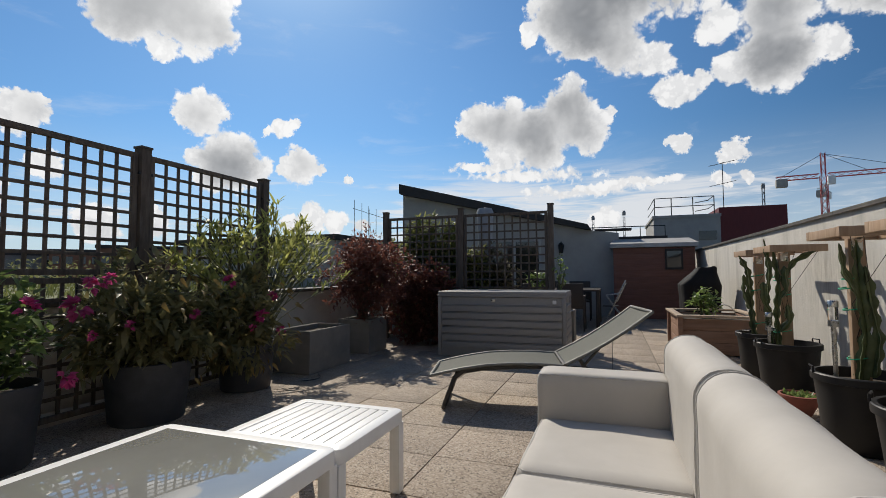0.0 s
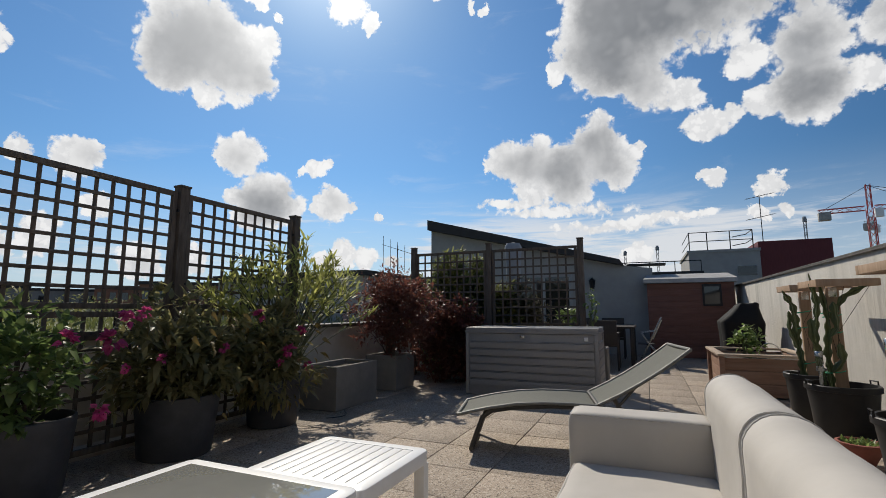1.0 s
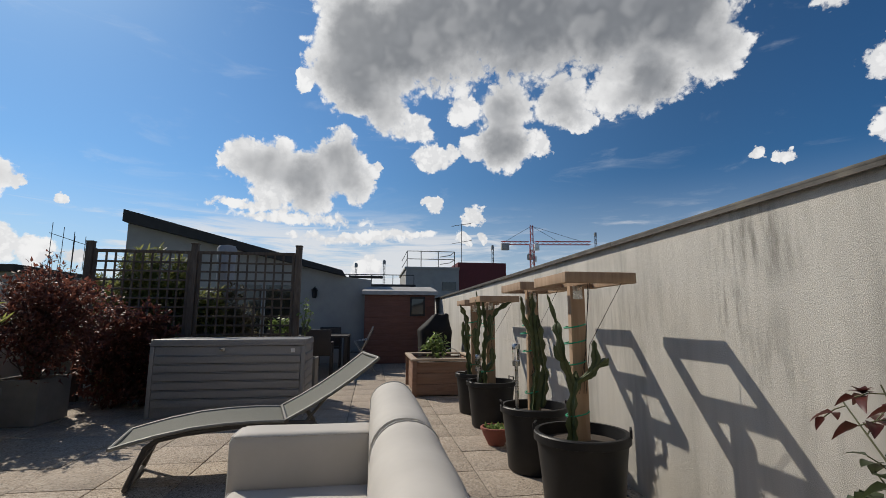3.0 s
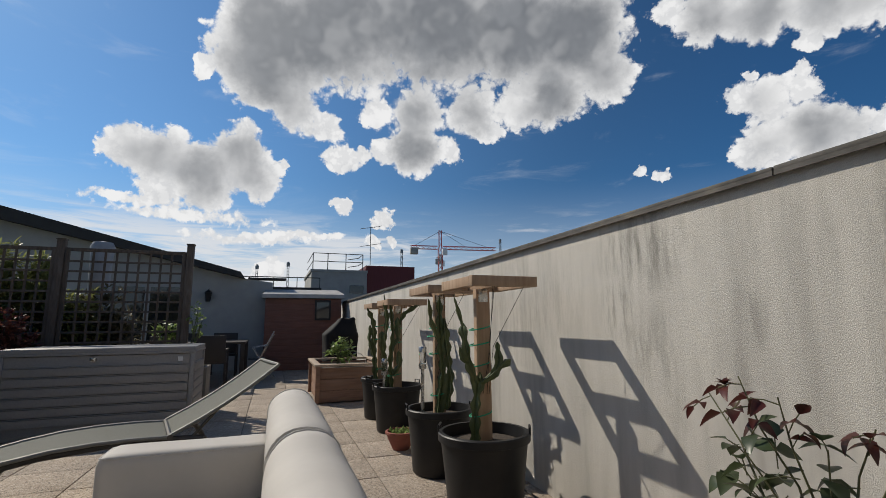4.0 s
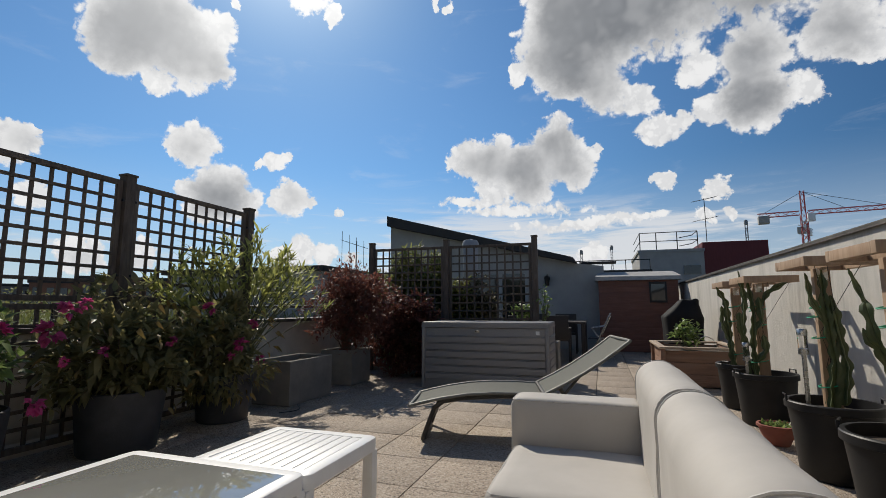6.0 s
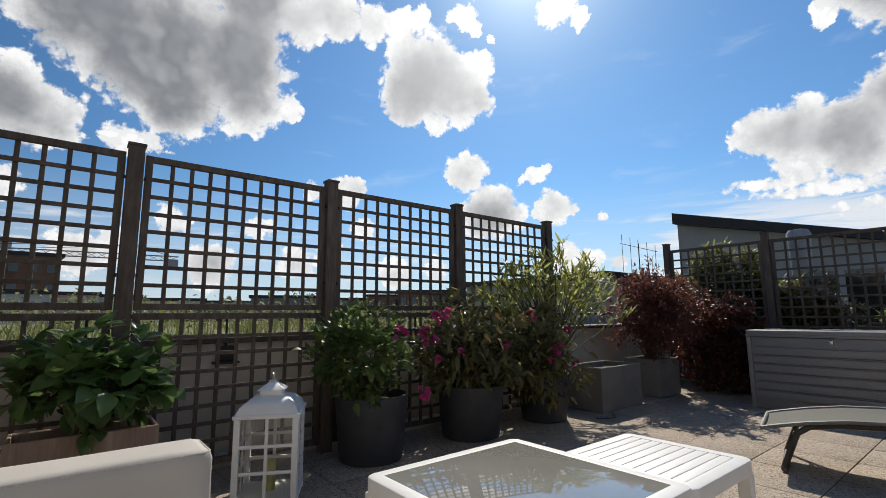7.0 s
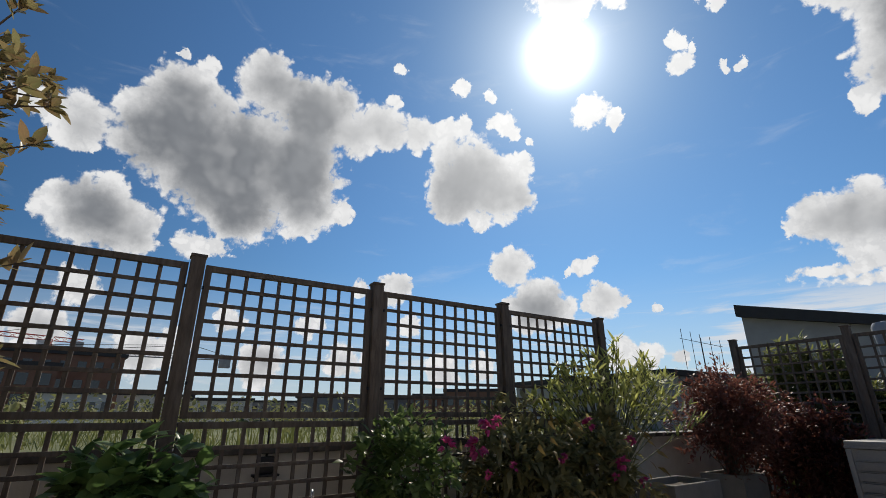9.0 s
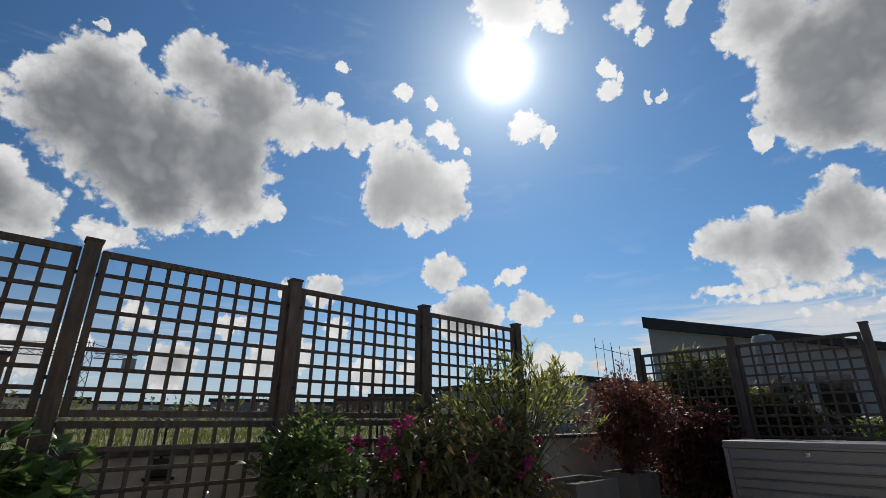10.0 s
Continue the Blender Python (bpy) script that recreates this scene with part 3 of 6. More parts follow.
# ---- the terrace's structure ----
FX, WX = -4.48, 1.14          # trellis fence line, rendered wall face
ground = solid("ground", (-2500, -2500, -19), (2500, 2500, -18), material("far_city_ground", (0.10, 0.11, 0.085), 0.95, color2=(0.16, 0.155, 0.13), scale=0.02, detail=8),
               "grey-green city ground far below the roof terrace", "ground", 0)
solid("building_below", (-5.05, -6, -18), (1.4, 13.4, -0.09), M_CREAM, "cream rendered building under the roof terrace", "building", 0)
solid("floor", (-4.9, -1.3, -0.09), (1.25, 13.2, -0.012), M_JOINT, "dark joint bed under the pebble slabs", "floor", 0)
FLOOR = bpy.data.objects["floor"]

# rendered wall on the long side, with its metal coping
solid("wall_east", (WX, -6, -0.09), (WX + 0.24, 13.2, 1.60), M_RENDER, "grey rough-rendered boundary wall with rain streaks", "wall", 0.004)
bm = bmesh.new()
for k in range(10):
    y = -5.99 + k * 1.92
    box(bm, (WX - 0.030, y, 1.603), (WX + 0.275, y + 1.915, 1.622 + 0.001 * (k % 2)), 0.005)
    box(bm, (WX - 0.030, y, 1.588), (WX - 0.024, y + 1.915, 1.605), 0.0)
tagged(new("trim_east", meshed("trim_east", bm, M_COPING)), "weathered grey metal coping on the rendered wall", "coping", kind="structure")

# low parapet behind the trellis fence
solid("wall_west", (-5.02, -1.3, -0.09), (-4.76, 7.2, 0.84), M_PARAPET, "low dirty cream parapet wall behind the trellis", "parapet", 0.004)
bm = bmesh.new()
for k in range(6):
    y = -1.29 + k * 1.415
    box(bm, (-5.06, y, 0.843), (-4.72, y + 1.41, 0.885), 0.008)
tagged(new("trim_west", meshed("trim_west", bm, M_COPING)), "grey stone coping slabs on the low parapet", "coping", kind="structure")
bm = bmesh.new()
tube(bm, [(-4.9, -1.2, 1.045), (-4.9, 7.1, 1.045)], 0.016, 8)
for k in range(7):
    tube(bm, [(-4.9, -1.1 + k * 1.35, 0.88), (-4.9, -1.1 + k * 1.35, 1.045)], 0.011, 6)
tagged(new("safety_rail", meshed("safety_rail", bm, M_BLACKRAIL)), "thin black metal safety rail on the parapet", "railing", kind="structure")
solid("kerb_west", (-4.70, -1.2, -0.012), (-4.60, 4.7, 0.075), M_CREAM, "pale raised kerb along the foot of the parapet", "kerb", 0.008)

# house at the back, cream wall seen beside the magnolia
solid("wall_south", (-4.66, -1.45, -0.09), (WX - 0.001, -1.18, 3.3), M_CREAM, "cream rendered house wall behind the corner sofa", "wall", 0.004)

# house at the far end: white wall under a sloping dark roof, stepping down to the side
bm = bmesh.new()
YF = 12.6
prof = [(-9.0, -0.09), (-0.6, -0.09), (-0.6, 2.06), (-1.18, 2.13), (-6.45, 3.36), (-6.45, 2.02), (-9.0, 2.02)]
a = [bm.verts.new((x, YF, z)) for x, z in prof]
b = [bm.verts.new((x, YF + 0.3, z)) for x, z in prof]
bm.faces.new(a)
bm.faces.new(b[::-1])
for k in range(len(prof)):
    bm.faces.new((a[k], a[(k + 1) % len(prof)], b[(k + 1) % len(prof)], b[k]))
tagged(new("wall_north", meshed("wall_north", bm, M_WHITEWALL, False)), "white rendered house wall under a sloping roof", "wall", kind="structure")
bm = bmesh.new()
prof = [(-6.45, 3.36), (-1.22, 2.13), (-1.32, 2.28), (-6.45, 3.65)]
a = [bm.verts.new((x, YF - 0.28, z)) for x, z in prof]
b = [bm.verts.new((x, YF + 5.0, z)) for x, z in prof]
bm.faces.new(a)
bm.faces.new(b[::-1])
for k in range(4):
    bm.faces.new((a[k], a[(k + 1) % 4], b[(k + 1) % 4], b[k]))
tagged(new("roof_north", meshed("roof_north", bm, M_DARKROOF, False)), "sloping dark roof with a deep fascia", "roof", kind="structure")
solid("trim_north", (-1.16, YF - 0.03, 2.13), (-0.3, YF + 0.35, 2.17), M_DARKROOF, "thin dark flashing on the lower house wall", "flashing", 0)
bm = bmesh.new()
box(bm, (-6.45, YF + 0.3, -0.09), (-0.6, YF + 5, 2.0))
tagged(new("house_core", meshed("house_core", bm, M_WHITEWALL)), "white body of the house at the far end", "house", kind="structure")
# lower white annex with a dark flat roof further left
solid("annex_wall", (-13.0, 10.9, -6), (-7.6, 14.5, 1.99), M_WHITEWALL, "low white annex with a flat roof", "annex", 0)
solid("annex_roof", (-13.1, 10.75, 1.993), (-7.5, 14.6, 2.13), M_DARKROOF, "dark flat roof edge of the low annex", "roof", 0)
solid("annex_side", (-7.6, 11.6, -6), (-6.5, 14.5, 1.76), M_WHITEWALL, "lower white side of the annex", "annex", 0)
solid("annex_side_roof", (-7.6, 11.45, 1.763), (-6.4, 14.6, 1.88), M_DARKROOF, "dark roof edge of the annex side", "roof", 0)
# white return of the parapet behind the planters
solid("wall_west_return", (-5.02, 7.2, -0.09), (-4.76, 12.6, 0.90), M_WHITEWALL, "white rendered parapet behind the photinia", "parapet", 0.004)

# glazed door in the far house
door = thing("door_1", "dark glazed terrace door with a pale frame", "door", (0, 0, 0), kind="structure")
bm = bmesh.new()
for lo, hi in (((-3.98, YF - 0.05, 0), (-3.90, YF - 0.01, 1.98)), ((-2.56, YF - 0.05, 0), (-2.48, YF - 0.01, 1.98)), ((-3.26, YF - 0.05, 0), (-3.16, YF - 0.01, 1.9)),
               ((-3.90, YF - 0.05, 1.90), (-2.56, YF - 0.01, 1.98))):
    box(bm, lo, hi, 0.004)
part("door_frame", bm, M_WHITEWALL, door)
for x0, x1 in ((-3.90, -3.26), (-3.16, -2.56)):
    bm = bmesh.new()
    box(bm, (x0, YF - 0.03, 0.02), (x1, YF - 0.015, 1.90))
    part("pane", bm, M_DARKGLASS, door)

# ---- trellis fences ----


def trellis_panel(parent, a, b, z0, z1, cols, rows, slat=0.026, thick=0.014):
    """A square lattice between two plan points, framed, each slat a piece."""
    a, b = Vector(a), Vector(b)
    d = (b - a)
    w = d.length
    ang = math.degrees(math.atan2(d.y, d.x))
    base = pose(a.x, a.y, 0, 0, 0, ang)
    h = z1 - z0
    fr = 0.042
    vert = cube_mesh("slat", (slat, thick, h - 2 * fr), M_TRELLIS, 0.002)
    horiz = cube_mesh("slat", (w - 2 * fr, thick, slat), M_TRELLIS, 0.002)
    side = cube_mesh("frame_rail", (fr, 0.036, h), M_TRELLIS, 0.003)
    top = cube_mesh("frame_rail", (w - 2 * fr, 0.036, fr), M_TRELLIS, 0.003)
    for x in (fr / 2, w - fr / 2):
        shared("frame_rail", side, parent, base @ pose(x, 0, z0 + h / 2))
    for z in (z0 + fr / 2, z1 - fr / 2):
        shared("frame_rail", top, parent, base @ pose(w / 2, 0, z))
    for i in range(1, cols):
        shared("slat", vert, parent, base @ pose(fr + (w - 2 * fr) * i / cols, 0.0075, z0 + h / 2, 0, random.uniform(-0.12, 0.12), 0))
    for j in range(1, rows):
        shared("slat", horiz, parent, base @ pose(w / 2, -0.0075, z0 + fr + (h - 2 * fr) * j / rows, 0, random.uniform(-0.08, 0.08), 0))


fence = thing("trellis_fence", "tall weathered brown wooden trellis fence along the parapet", "fence")
post_me = cube_mesh("post", (0.09, 0.09, 2.16), M_TRELLIS, 0.006)
cap_me = cube_mesh("post_cap", (0.105, 0.105, 0.02), M_TRELLIS, 0.005)
FENCE_Y = [-0.97, 0.41, 1.785, 3.173, 4.616]
for y in FENCE_Y:
    p = shared("post", post_me, fence, pose(FX, y, 1.07))
    shared("post_cap", cap_me, p, pose(0, 0, 1.083))
for y0, y1 in zip(FENCE_Y, FENCE_Y[1:]):
    trellis_panel(fence, (FX, y0 + 0.055), (FX, y1 - 0.055), 1.085, 2.10, 10, 8)
    trellis_panel(fence, (FX, y0 + 0.055), (FX, y1 - 0.055), 0.06, 1.065, 10, 8)
brk = cube_mesh("bracket", (0.02, 0.014, 0.022), M_DARKMETAL, 0.002)
for y in FENCE_Y:
    for z in (1.93, 1.3):
        for s in (-1, 1):
            shared("bracket", brk, fence, pose(FX + 0.03, y + s * 0.055, z))

TY = 7.55
screen = thing("trellis_screen", "weathered brown trellis screen behind the storage box", "trellis")
post2 = cube_mesh("post", (0.085, 0.085, 2.14), M_TRELLIS, 0.006)
cap2 = cube_mesh("post_cap", (0.10, 0.10, 0.018), M_TRELLIS, 0.005)
SCREEN_X = [-4.42, -3.064, -1.635]
for x in SCREEN_X:
    p = shared("post", post2, screen, pose(x, TY, 1.058))
    shared("post_cap", cap2, p, pose(0, 0, 1.073))
for x0, x1 in zip(SCREEN_X, SCREEN_X[1:]):
    trellis_panel(screen, (x0 + 0.05, TY), (x1 - 0.05, TY), 0.06, 2.03, 10, 15)

# two dark spotlights on the parapet
for y in (-0.44, 1.09):
    sp = thing("wall_spotlight", "small dark square spotlight on the parapet wall", "wall lamp", (-4.757, y, 0.77), group="parapet spotlights")
    bm = bmesh.new()
    box(bm, (0, -0.055, -0.055), (0.05, 0.055, 0.055), 0.006)
    part("housing", bm, M_DARKMETAL, sp)
    bm = bmesh.new()
    box(bm, (0.002, -0.09, -0.075), (0.085, 0.09, -0.058), 0.004)
    part("shelf", bm, M_DARKMETAL, sp)
    bm = bmesh.new()
    tube(bm, [(0.02, 0, 0.055), (0.02, 0, 0.30)], 0.008, 6)
    part("cable", bm, M_BLACKRAIL, sp)

# ---- storage box ----
BX0, BX1, BY0, BY1 = -2.97, -1.31, 6.21, 6.98
st = thing("storage_box", "grey metal garden storage box with ribbed panels", "storage box", (BX0, BY0, 0))
W, D, H = BX1 - BX0, BY1 - BY0, 0.845
bm = bmesh.new()
box(bm, (0.02, 0.02, 0.0), (W - 0.02, D - 0.02, 0.77), 0.006)
part("body", bm, M_BOX, st)
bm = bmesh.new()
box(bm, (-0.005, -0.005, 0.775), (W + 0.005, D + 0.005, 0.80), 0.004)
box(bm, (0.0, 0.0, 0.795), (W, D, H), 0.012)
part("lid", bm, M_BOX, st)
# six wide pressed panels, each edged by a narrow bead
for k in range(6):
    z = 0.115 + k * 0.094
    for front in (True, False):
        lo, hi = ((0.05, -0.004, z), (W - 0.05, 0.024, z + 0.074)) if front else ((W - 0.024, 0.05, z), (W + 0.004, D - 0.05, z + 0.074))
        bm = bmesh.new()
        box(bm, lo, hi, 0.004)
        part("panel", bm, M_BOX, st)
        lo, hi = ((0.07, -0.009, z + 0.079), (W - 0.07, 0.024, z + 0.087)) if front else ((W - 0.024, 0.07, z + 0.079), (W + 0.009, D - 0.07, z + 0.087))
        bm = bmesh.new()
        box(bm, lo, hi, 0.003)
        part("bead", bm, M_BOX, st)
for x in (0.0, W - 0.045):
    for y in (0.0, D - 0.03):
        bm = bmesh.new()
        box(bm, (x, y, 0.0), (x + 0.045, y + 0.03, 0.772), 0.006)
        part("corner_profile", bm, M_BOX, st)
bm = bmesh.new()
box(bm, (W * 0.44, -0.012, 0.715), (W * 0.44 + 0.05, 0.022, 0.75), 0.004)
part("lock", bm, M_STEEL, st, "small steel lock plate")
bm = bmesh.new()
box(bm, (W - 0.16, 0.008, 0.695), (W - 0.115, 0.02, 0.74), 0.002)
part("badge", bm, M_WHITEMETAL, st, "small pale badge")

# ---- corner sofa ----
sofa = thing("corner_sofa", "off-white padded outdoor corner sofa with plump back cushions", "sofa", (0, 0, 0))


def pad(name, lo, hi, r, bulge=0.012, label="", seed=0):
    bm = bmesh.new()
    cushion(bm, lo, hi, r, bulge, seed=seed)
    ob = new(name, meshed(name, bm, M_SOFA, True, 180))
    ob.parent = sofa
    if label:
        tagged(ob, label)
    if r > 0.05:
        return ob
    # seam along the upper edges
    sm = bmesh.new()
    x0, y0, z0 = lo
    x1, y1, z1 = hi
    i = r * 0.30
    z = z1 - r * 0.30
    k = r * 0.9
    pts = [(x0 + k, y0 + i, z), (x1 - k, y0 + i, z), (x1 - i, y0 + k, z), (x1 - i, y1 - k, z), (x1 - k, y1 - i, z), (x0 + k, y1 - i, z), (x0 + i, y1 - k, z), (x0 + i, y0 + k, z), (x0 + k, y0 + i, z)]
    tube(sm, pts, 0.0035, 5, False)
    q = new("piping", meshed("piping", sm, M_PIPING))
    q.parent = ob
    return ob


def back_pad(x0, x1, z0, z1, y0, y1, m=None, seed=0):
    """A back cushion: a round-topped section drawn along y, its flat ends edged by a seam."""
    rt, rb2 = 0.095, 0.03
    sec = []
    for cx, cz, r, q in ((x0 + rb2, z0 + rb2, rb2, 2), (x1 - rb2, z0 + rb2, rb2, 3), (x1 - rt, z1 - rt, rt, 0), (x0 + rt, z1 - rt, rt, 1)):
        for k in range(7):
            t = (q + k / 6) * math.pi / 2
            sec.append((cx + r * math.cos(t), cz + r * math.sin(t)))
    # straight sides get points too, so that they can swell
    full = []
    for p, q in zip(sec, sec[1:] + sec[:1]):
        n = 6 if math.dist(p, q) > 0.08 else 1
        full += [(p[0] + (q[0] - p[0]) * k / n, p[1] + (q[1] - p[1]) * k / n) for k in range(n)]
    mx, mz = (x0 + x1) / 2, (z0 + z1) / 2
    bm = bmesh.new()
    rings = []
    stations = [(0.0, 0.93), (0.004, 0.975), (0.014, 1.0)] + [(0.014 + (y1 - y0 - 0.028) * k / 12, 1.0) for k in range(1, 12)] + [(y1 - y0 - 0.014, 1.0), (y1 - y0 - 0.004, 0.975), (y1 - y0, 0.93)]
    for d, s in stations:
        u = d / (y1 - y0)
        swell = 1 + 0.05 * (4 * u * (1 - u)) ** 0.6
        ring = []
        for x, z in full:
            p = Vector((mx + (x - mx) * s * swell, y0 + d, mz + (z - mz) * (s if s < 1 else 1 + 0.008 * math.sin(math.pi * u))))
            p += Vector((noise.noise(p * 6 + Vector((seed, 0, 0))), 0, noise.noise(p * 6 + Vector((0, seed, 3))))) * 0.006
            p += Vector((1, 0, 0.3)) * 0.004 * noise.noise(Vector((p.x * 5, p.y * 26, p.z * 14 + seed))) * max(0, 1 - 6 * min(u, 1 - u))
            ring.append(bm.verts.new(p))
        rings.append(ring)
    for q, w in zip(rings, rings[1:]):
        for k in range(len(full)):
            bm.faces.new((q[k], q[(k + 1) % len(full)], w[(k + 1) % len(full)], w[k]))
    bm.faces.new(rings[0])
    bm.faces.new(rings[-1][::-1])
    seams = []
    for i in (2, -3):
        sm = bmesh.new()
        pts = [v.co.copy() for v in rings[i]]
        tube(sm, [Vector((mx, 0, mz)) + Vector(((p.x - mx) * 1.004, p.y, (p.z - mz) * 1.004)) for p in pts + pts[:1]], 0.0032, 5, False)
        seams.append(sm)
    ob = new("back_cushion", meshed("back_cushion", bm, M_SOFA, True, 50))
    ob.parent = sofa
    if m:
        ob.matrix_basis = m
    for sm in seams:
        q = new("piping", meshed("piping", sm, M_PIPING))
        q.parent = ob
    return ob


bm = bmesh.new()
box(bm, (-1.08, -0.30, 0.03), (-0.34, 2.82, 0.24), 0.02)
part("base", bm, M_SOFA, sofa)
bm = bmesh.new()
box(bm, (-2.84, -0.30, 0.03), (-1.085, 0.55, 0.24), 0.02)
part("base", bm, M_SOFA, sofa)
# long side: seats, back, arm at the far end
for k, (y0, y1) in enumerate(((2.03, 2.655), (1.30, 2.02), (0.575, 1.29))):
    pad("seat_cushion", (-1.11, y0, 0.235), (-0.53, y1, 0.405), 0.035, 0.010, seed=k)
for k, (y0, y1) in enumerate(((1.99, 2.86), (1.16, 1.98), (0.33, 1.15), (-0.30, 0.32))):
    back_pad(-0.55, -0.35, 0.22, 0.785, y0, y1, None, 5 + k)
pad("armrest", (-1.125, 2.66, 0.06), (-0.535, 2.86, 0.605), 0.028, 0.006, seed=11)
# short side along the house wall
for k, (x0, x1) in enumerate(((-2.64, -1.89), (-1.88, -1.12))):
    pad("seat_cushion", (x0, -0.10, 0.235), (x1, 0.575, 0.405), 0.035, 0.010, seed=20 + k)
pad("corner_cushion", (-1.11, -0.10, 0.235), (-0.55, 0.565, 0.405), 0.035, 0.010, seed=24)
for k, (x0, x1) in enumerate(((-2.85, -2.06), (-2.05, -1.30), (-1.29, -0.56))):
    back_pad(-0.11, 0.09, 0.22, 0.80, 0.0, x1 - x0, pose(x1, -0.21, 0, 0, 0, 90), 30 + k)
pad("armrest", (-2.86, -0.10, 0.06), (-2.65, 0.55, 0.615), 0.028, 0.006, seed=34)

# ---- white tables ----


def round_frame(bm, w, d, h, rim, deep=0.06):
    """A square frame of flat tube with rounded outer corners."""
    def loop(inset, r, z):
        pts = []
        for cx, cy, q in ((w - inset - r, d - inset - r, 0), (inset + r, d - inset - r, 1), (inset + r, inset + r, 2), (w - inset - r, inset + r, 3)):
            for k in range(7):
                t = (q + k / 6) * math.pi / 2
                pts.append(bm.verts.new((cx + r * math.cos(t), cy + r * math.sin(t), z)))
        return pts
    rings = [loop(0, 0.045, h - deep), loop(0, 0.045, h - 0.008), loop(0.002, 0.043, h - 0.003), loop(0.008, 0.038, h), loop(rim - 0.003, 0.006, h), loop(rim, 0.004, h - 0.004), loop(rim, 0.004, h - deep)]
    for a, b in zip(rings, rings[1:] + rings[:1]):
        for k in range(28):
            bm.faces.new((a[k], a[(k + 1) % 28], b[(k + 1) % 28], b[k]))


def metal_table(name, label, lo, hi, h, glass_top):
    x0, y0 = lo
    x1, y1 = hi
    t = thing(name, label, "table", (x0, y0, 0))
    w, d = x1 - x0, y1 - y0
    rim = 0.062
    bm = bmesh.new()
    round_frame(bm, w, d, h, rim)
    part("frame", bm, M_WHITEMETAL, t)
    for x in (0.0, w - rim):
        for y in (0.0, d - rim):
            bm = bmesh.new()
            box(bm, (x + 0.004, y + 0.004, 0), (x + rim - 0.004, y + rim - 0.004, h - 0.061), 0.006)
            part("leg", bm, M_WHITEMETAL, t)
    if glass_top:
        bm = bmesh.new()
        box(bm, (rim - 0.004, rim - 0.004, h - 0.008), (w - rim + 0.004, d - rim + 0.004, h + 0.001), 0.002)
        part("tabletop", bm, M_TABLEGLASS, t, "pale grey glass panel")
    else:
        n = 9
        sw = (w - 2 * rim) / n
        me = cube_mesh("slat", (sw - 0.006, d - 2 * rim + 0.004, 0.016), M_WHITEMETAL, 0.003)
        for k in range(n):
            shared("slat", me, t, pose(rim + sw * (k + 0.5), d / 2, h - 0.009))
    return t


metal_table("coffee_table", "white metal coffee table with an inset pale glass top", (-2.65, 1.10), (-1.77, 1.965), 0.42, True)
metal_table("side_table", "low white slatted metal side table beside the coffee table", (-2.38, 1.972), (-1.775, 2.57), 0.40, False)

# ---- sun lounger ----
lg = thing("sun_lounger", "sun lounger with grey-green mesh sling and raised back", "sun lounger", (-2.15, 3.86, 0), 13.0)
LW = 0.60
arc = [(0.0, 0.270), (0.10, 0.296), (0.25, 0.330), (0.45, 0.362), (0.65, 0.375), (0.85, 0.375), (1.04, 0.365)]
rest = [(1.05, 0.375), (1.20, 0.450), (1.35, 0.535), (1.50, 0.632), (1.60, 0.704), (1.70, 0.780)]


def sling(name, path, y0, y1, thick):
    bm = bmesh.new()
    rows = [[bm.verts.new((x, y0 + (y1 - y0) * k / 6, z - 0.012 * math.sin(math.pi * k / 6))) for k in range(7)] for x, z in path]
    low = [[bm.verts.new(v.co - Vector((0, 0, thick))) for v in r] for r in rows]
    for g, flip in ((rows, False), (low, True)):
        for a, b in zip(g, g[1:]):
            for k in range(6):
                f = (a[k], b[k], b[k + 1], a[k + 1])
                bm.faces.new(f[::-1] if flip else f)
    for a, b, c, d in zip(rows, rows[1:], low, low[1:]):
        bm.faces.new((a[0], c[0], d[0], b[0]))
        bm.faces.new((a[6], b[6], d[6], c[6]))
    for g, l in ((rows[0], low[0]), (rows[-1], low[-1])):
        for k in range(6):
            bm.faces.new((g[k], g[k + 1], l[k + 1], l[k]))
    return part(name, bm, M_SLING, lg)


def lrail(name, pts, r, mat, parent, label=""):
    bm = bmesh.new()
    tube(bm, pts, r, 8)
    return part(name, bm, mat, parent, label)


seat = sling("seat_sling", arc, 0.02, LW - 0.02, 0.005)
rest_ob = sling("back_sling", rest, 0.02, LW - 0.02, 0.005)
for y in (0.008, LW - 0.008):
    lrail("side_rail", [(x, y, z) for x, z in arc], 0.013, M_PALEEDGE, seat)
    lrail("side_rail", [(x, y, z) for x, z in rest], 0.013, M_PALEEDGE, rest_ob)
lrail("end_rail", [(0.0, 0.01, 0.270), (0.0, LW - 0.01, 0.270)], 0.013, M_PALEEDGE, seat)
lrail("end_rail", [(1.70, 0.01, 0.780), (1.70, LW - 0.01, 0.780)], 0.013, M_PALEEDGE, rest_ob)
lrail("hinge_bar", [(1.045, -0.005, 0.365), (1.045, LW + 0.005, 0.365)], 0.017, M_LOUNGEFRAME, lg)
for y in (0.05, LW - 0.05):
    lrail("leg_frame", [(0.10, y, 0.015), (0.14, y, 0.12), (0.19, y, 0.25), (0.26, y, 0.30), (0.40, y, 0.325), (0.70, y, 0.345), (1.04, y, 0.345), (1.24, y, 0.33)], 0.019, M_LOUNGEFRAME, lg)
    lrail("leg", [(1.24, y, 0.33), (1.29, y, 0.25), (1.34, y, 0.015)], 0.019, M_LOUNGEFRAME, lg)
    lrail("prop", [(1.33, y, 0.515), (1.18, y, 0.345)], 0.011, M_LOUNGEFRAME, lg)
lrail("cross_bar", [(0.16, 0.05, 0.16), (0.16, LW - 0.05, 0.16)], 0.013, M_LOUNGEFRAME, lg)
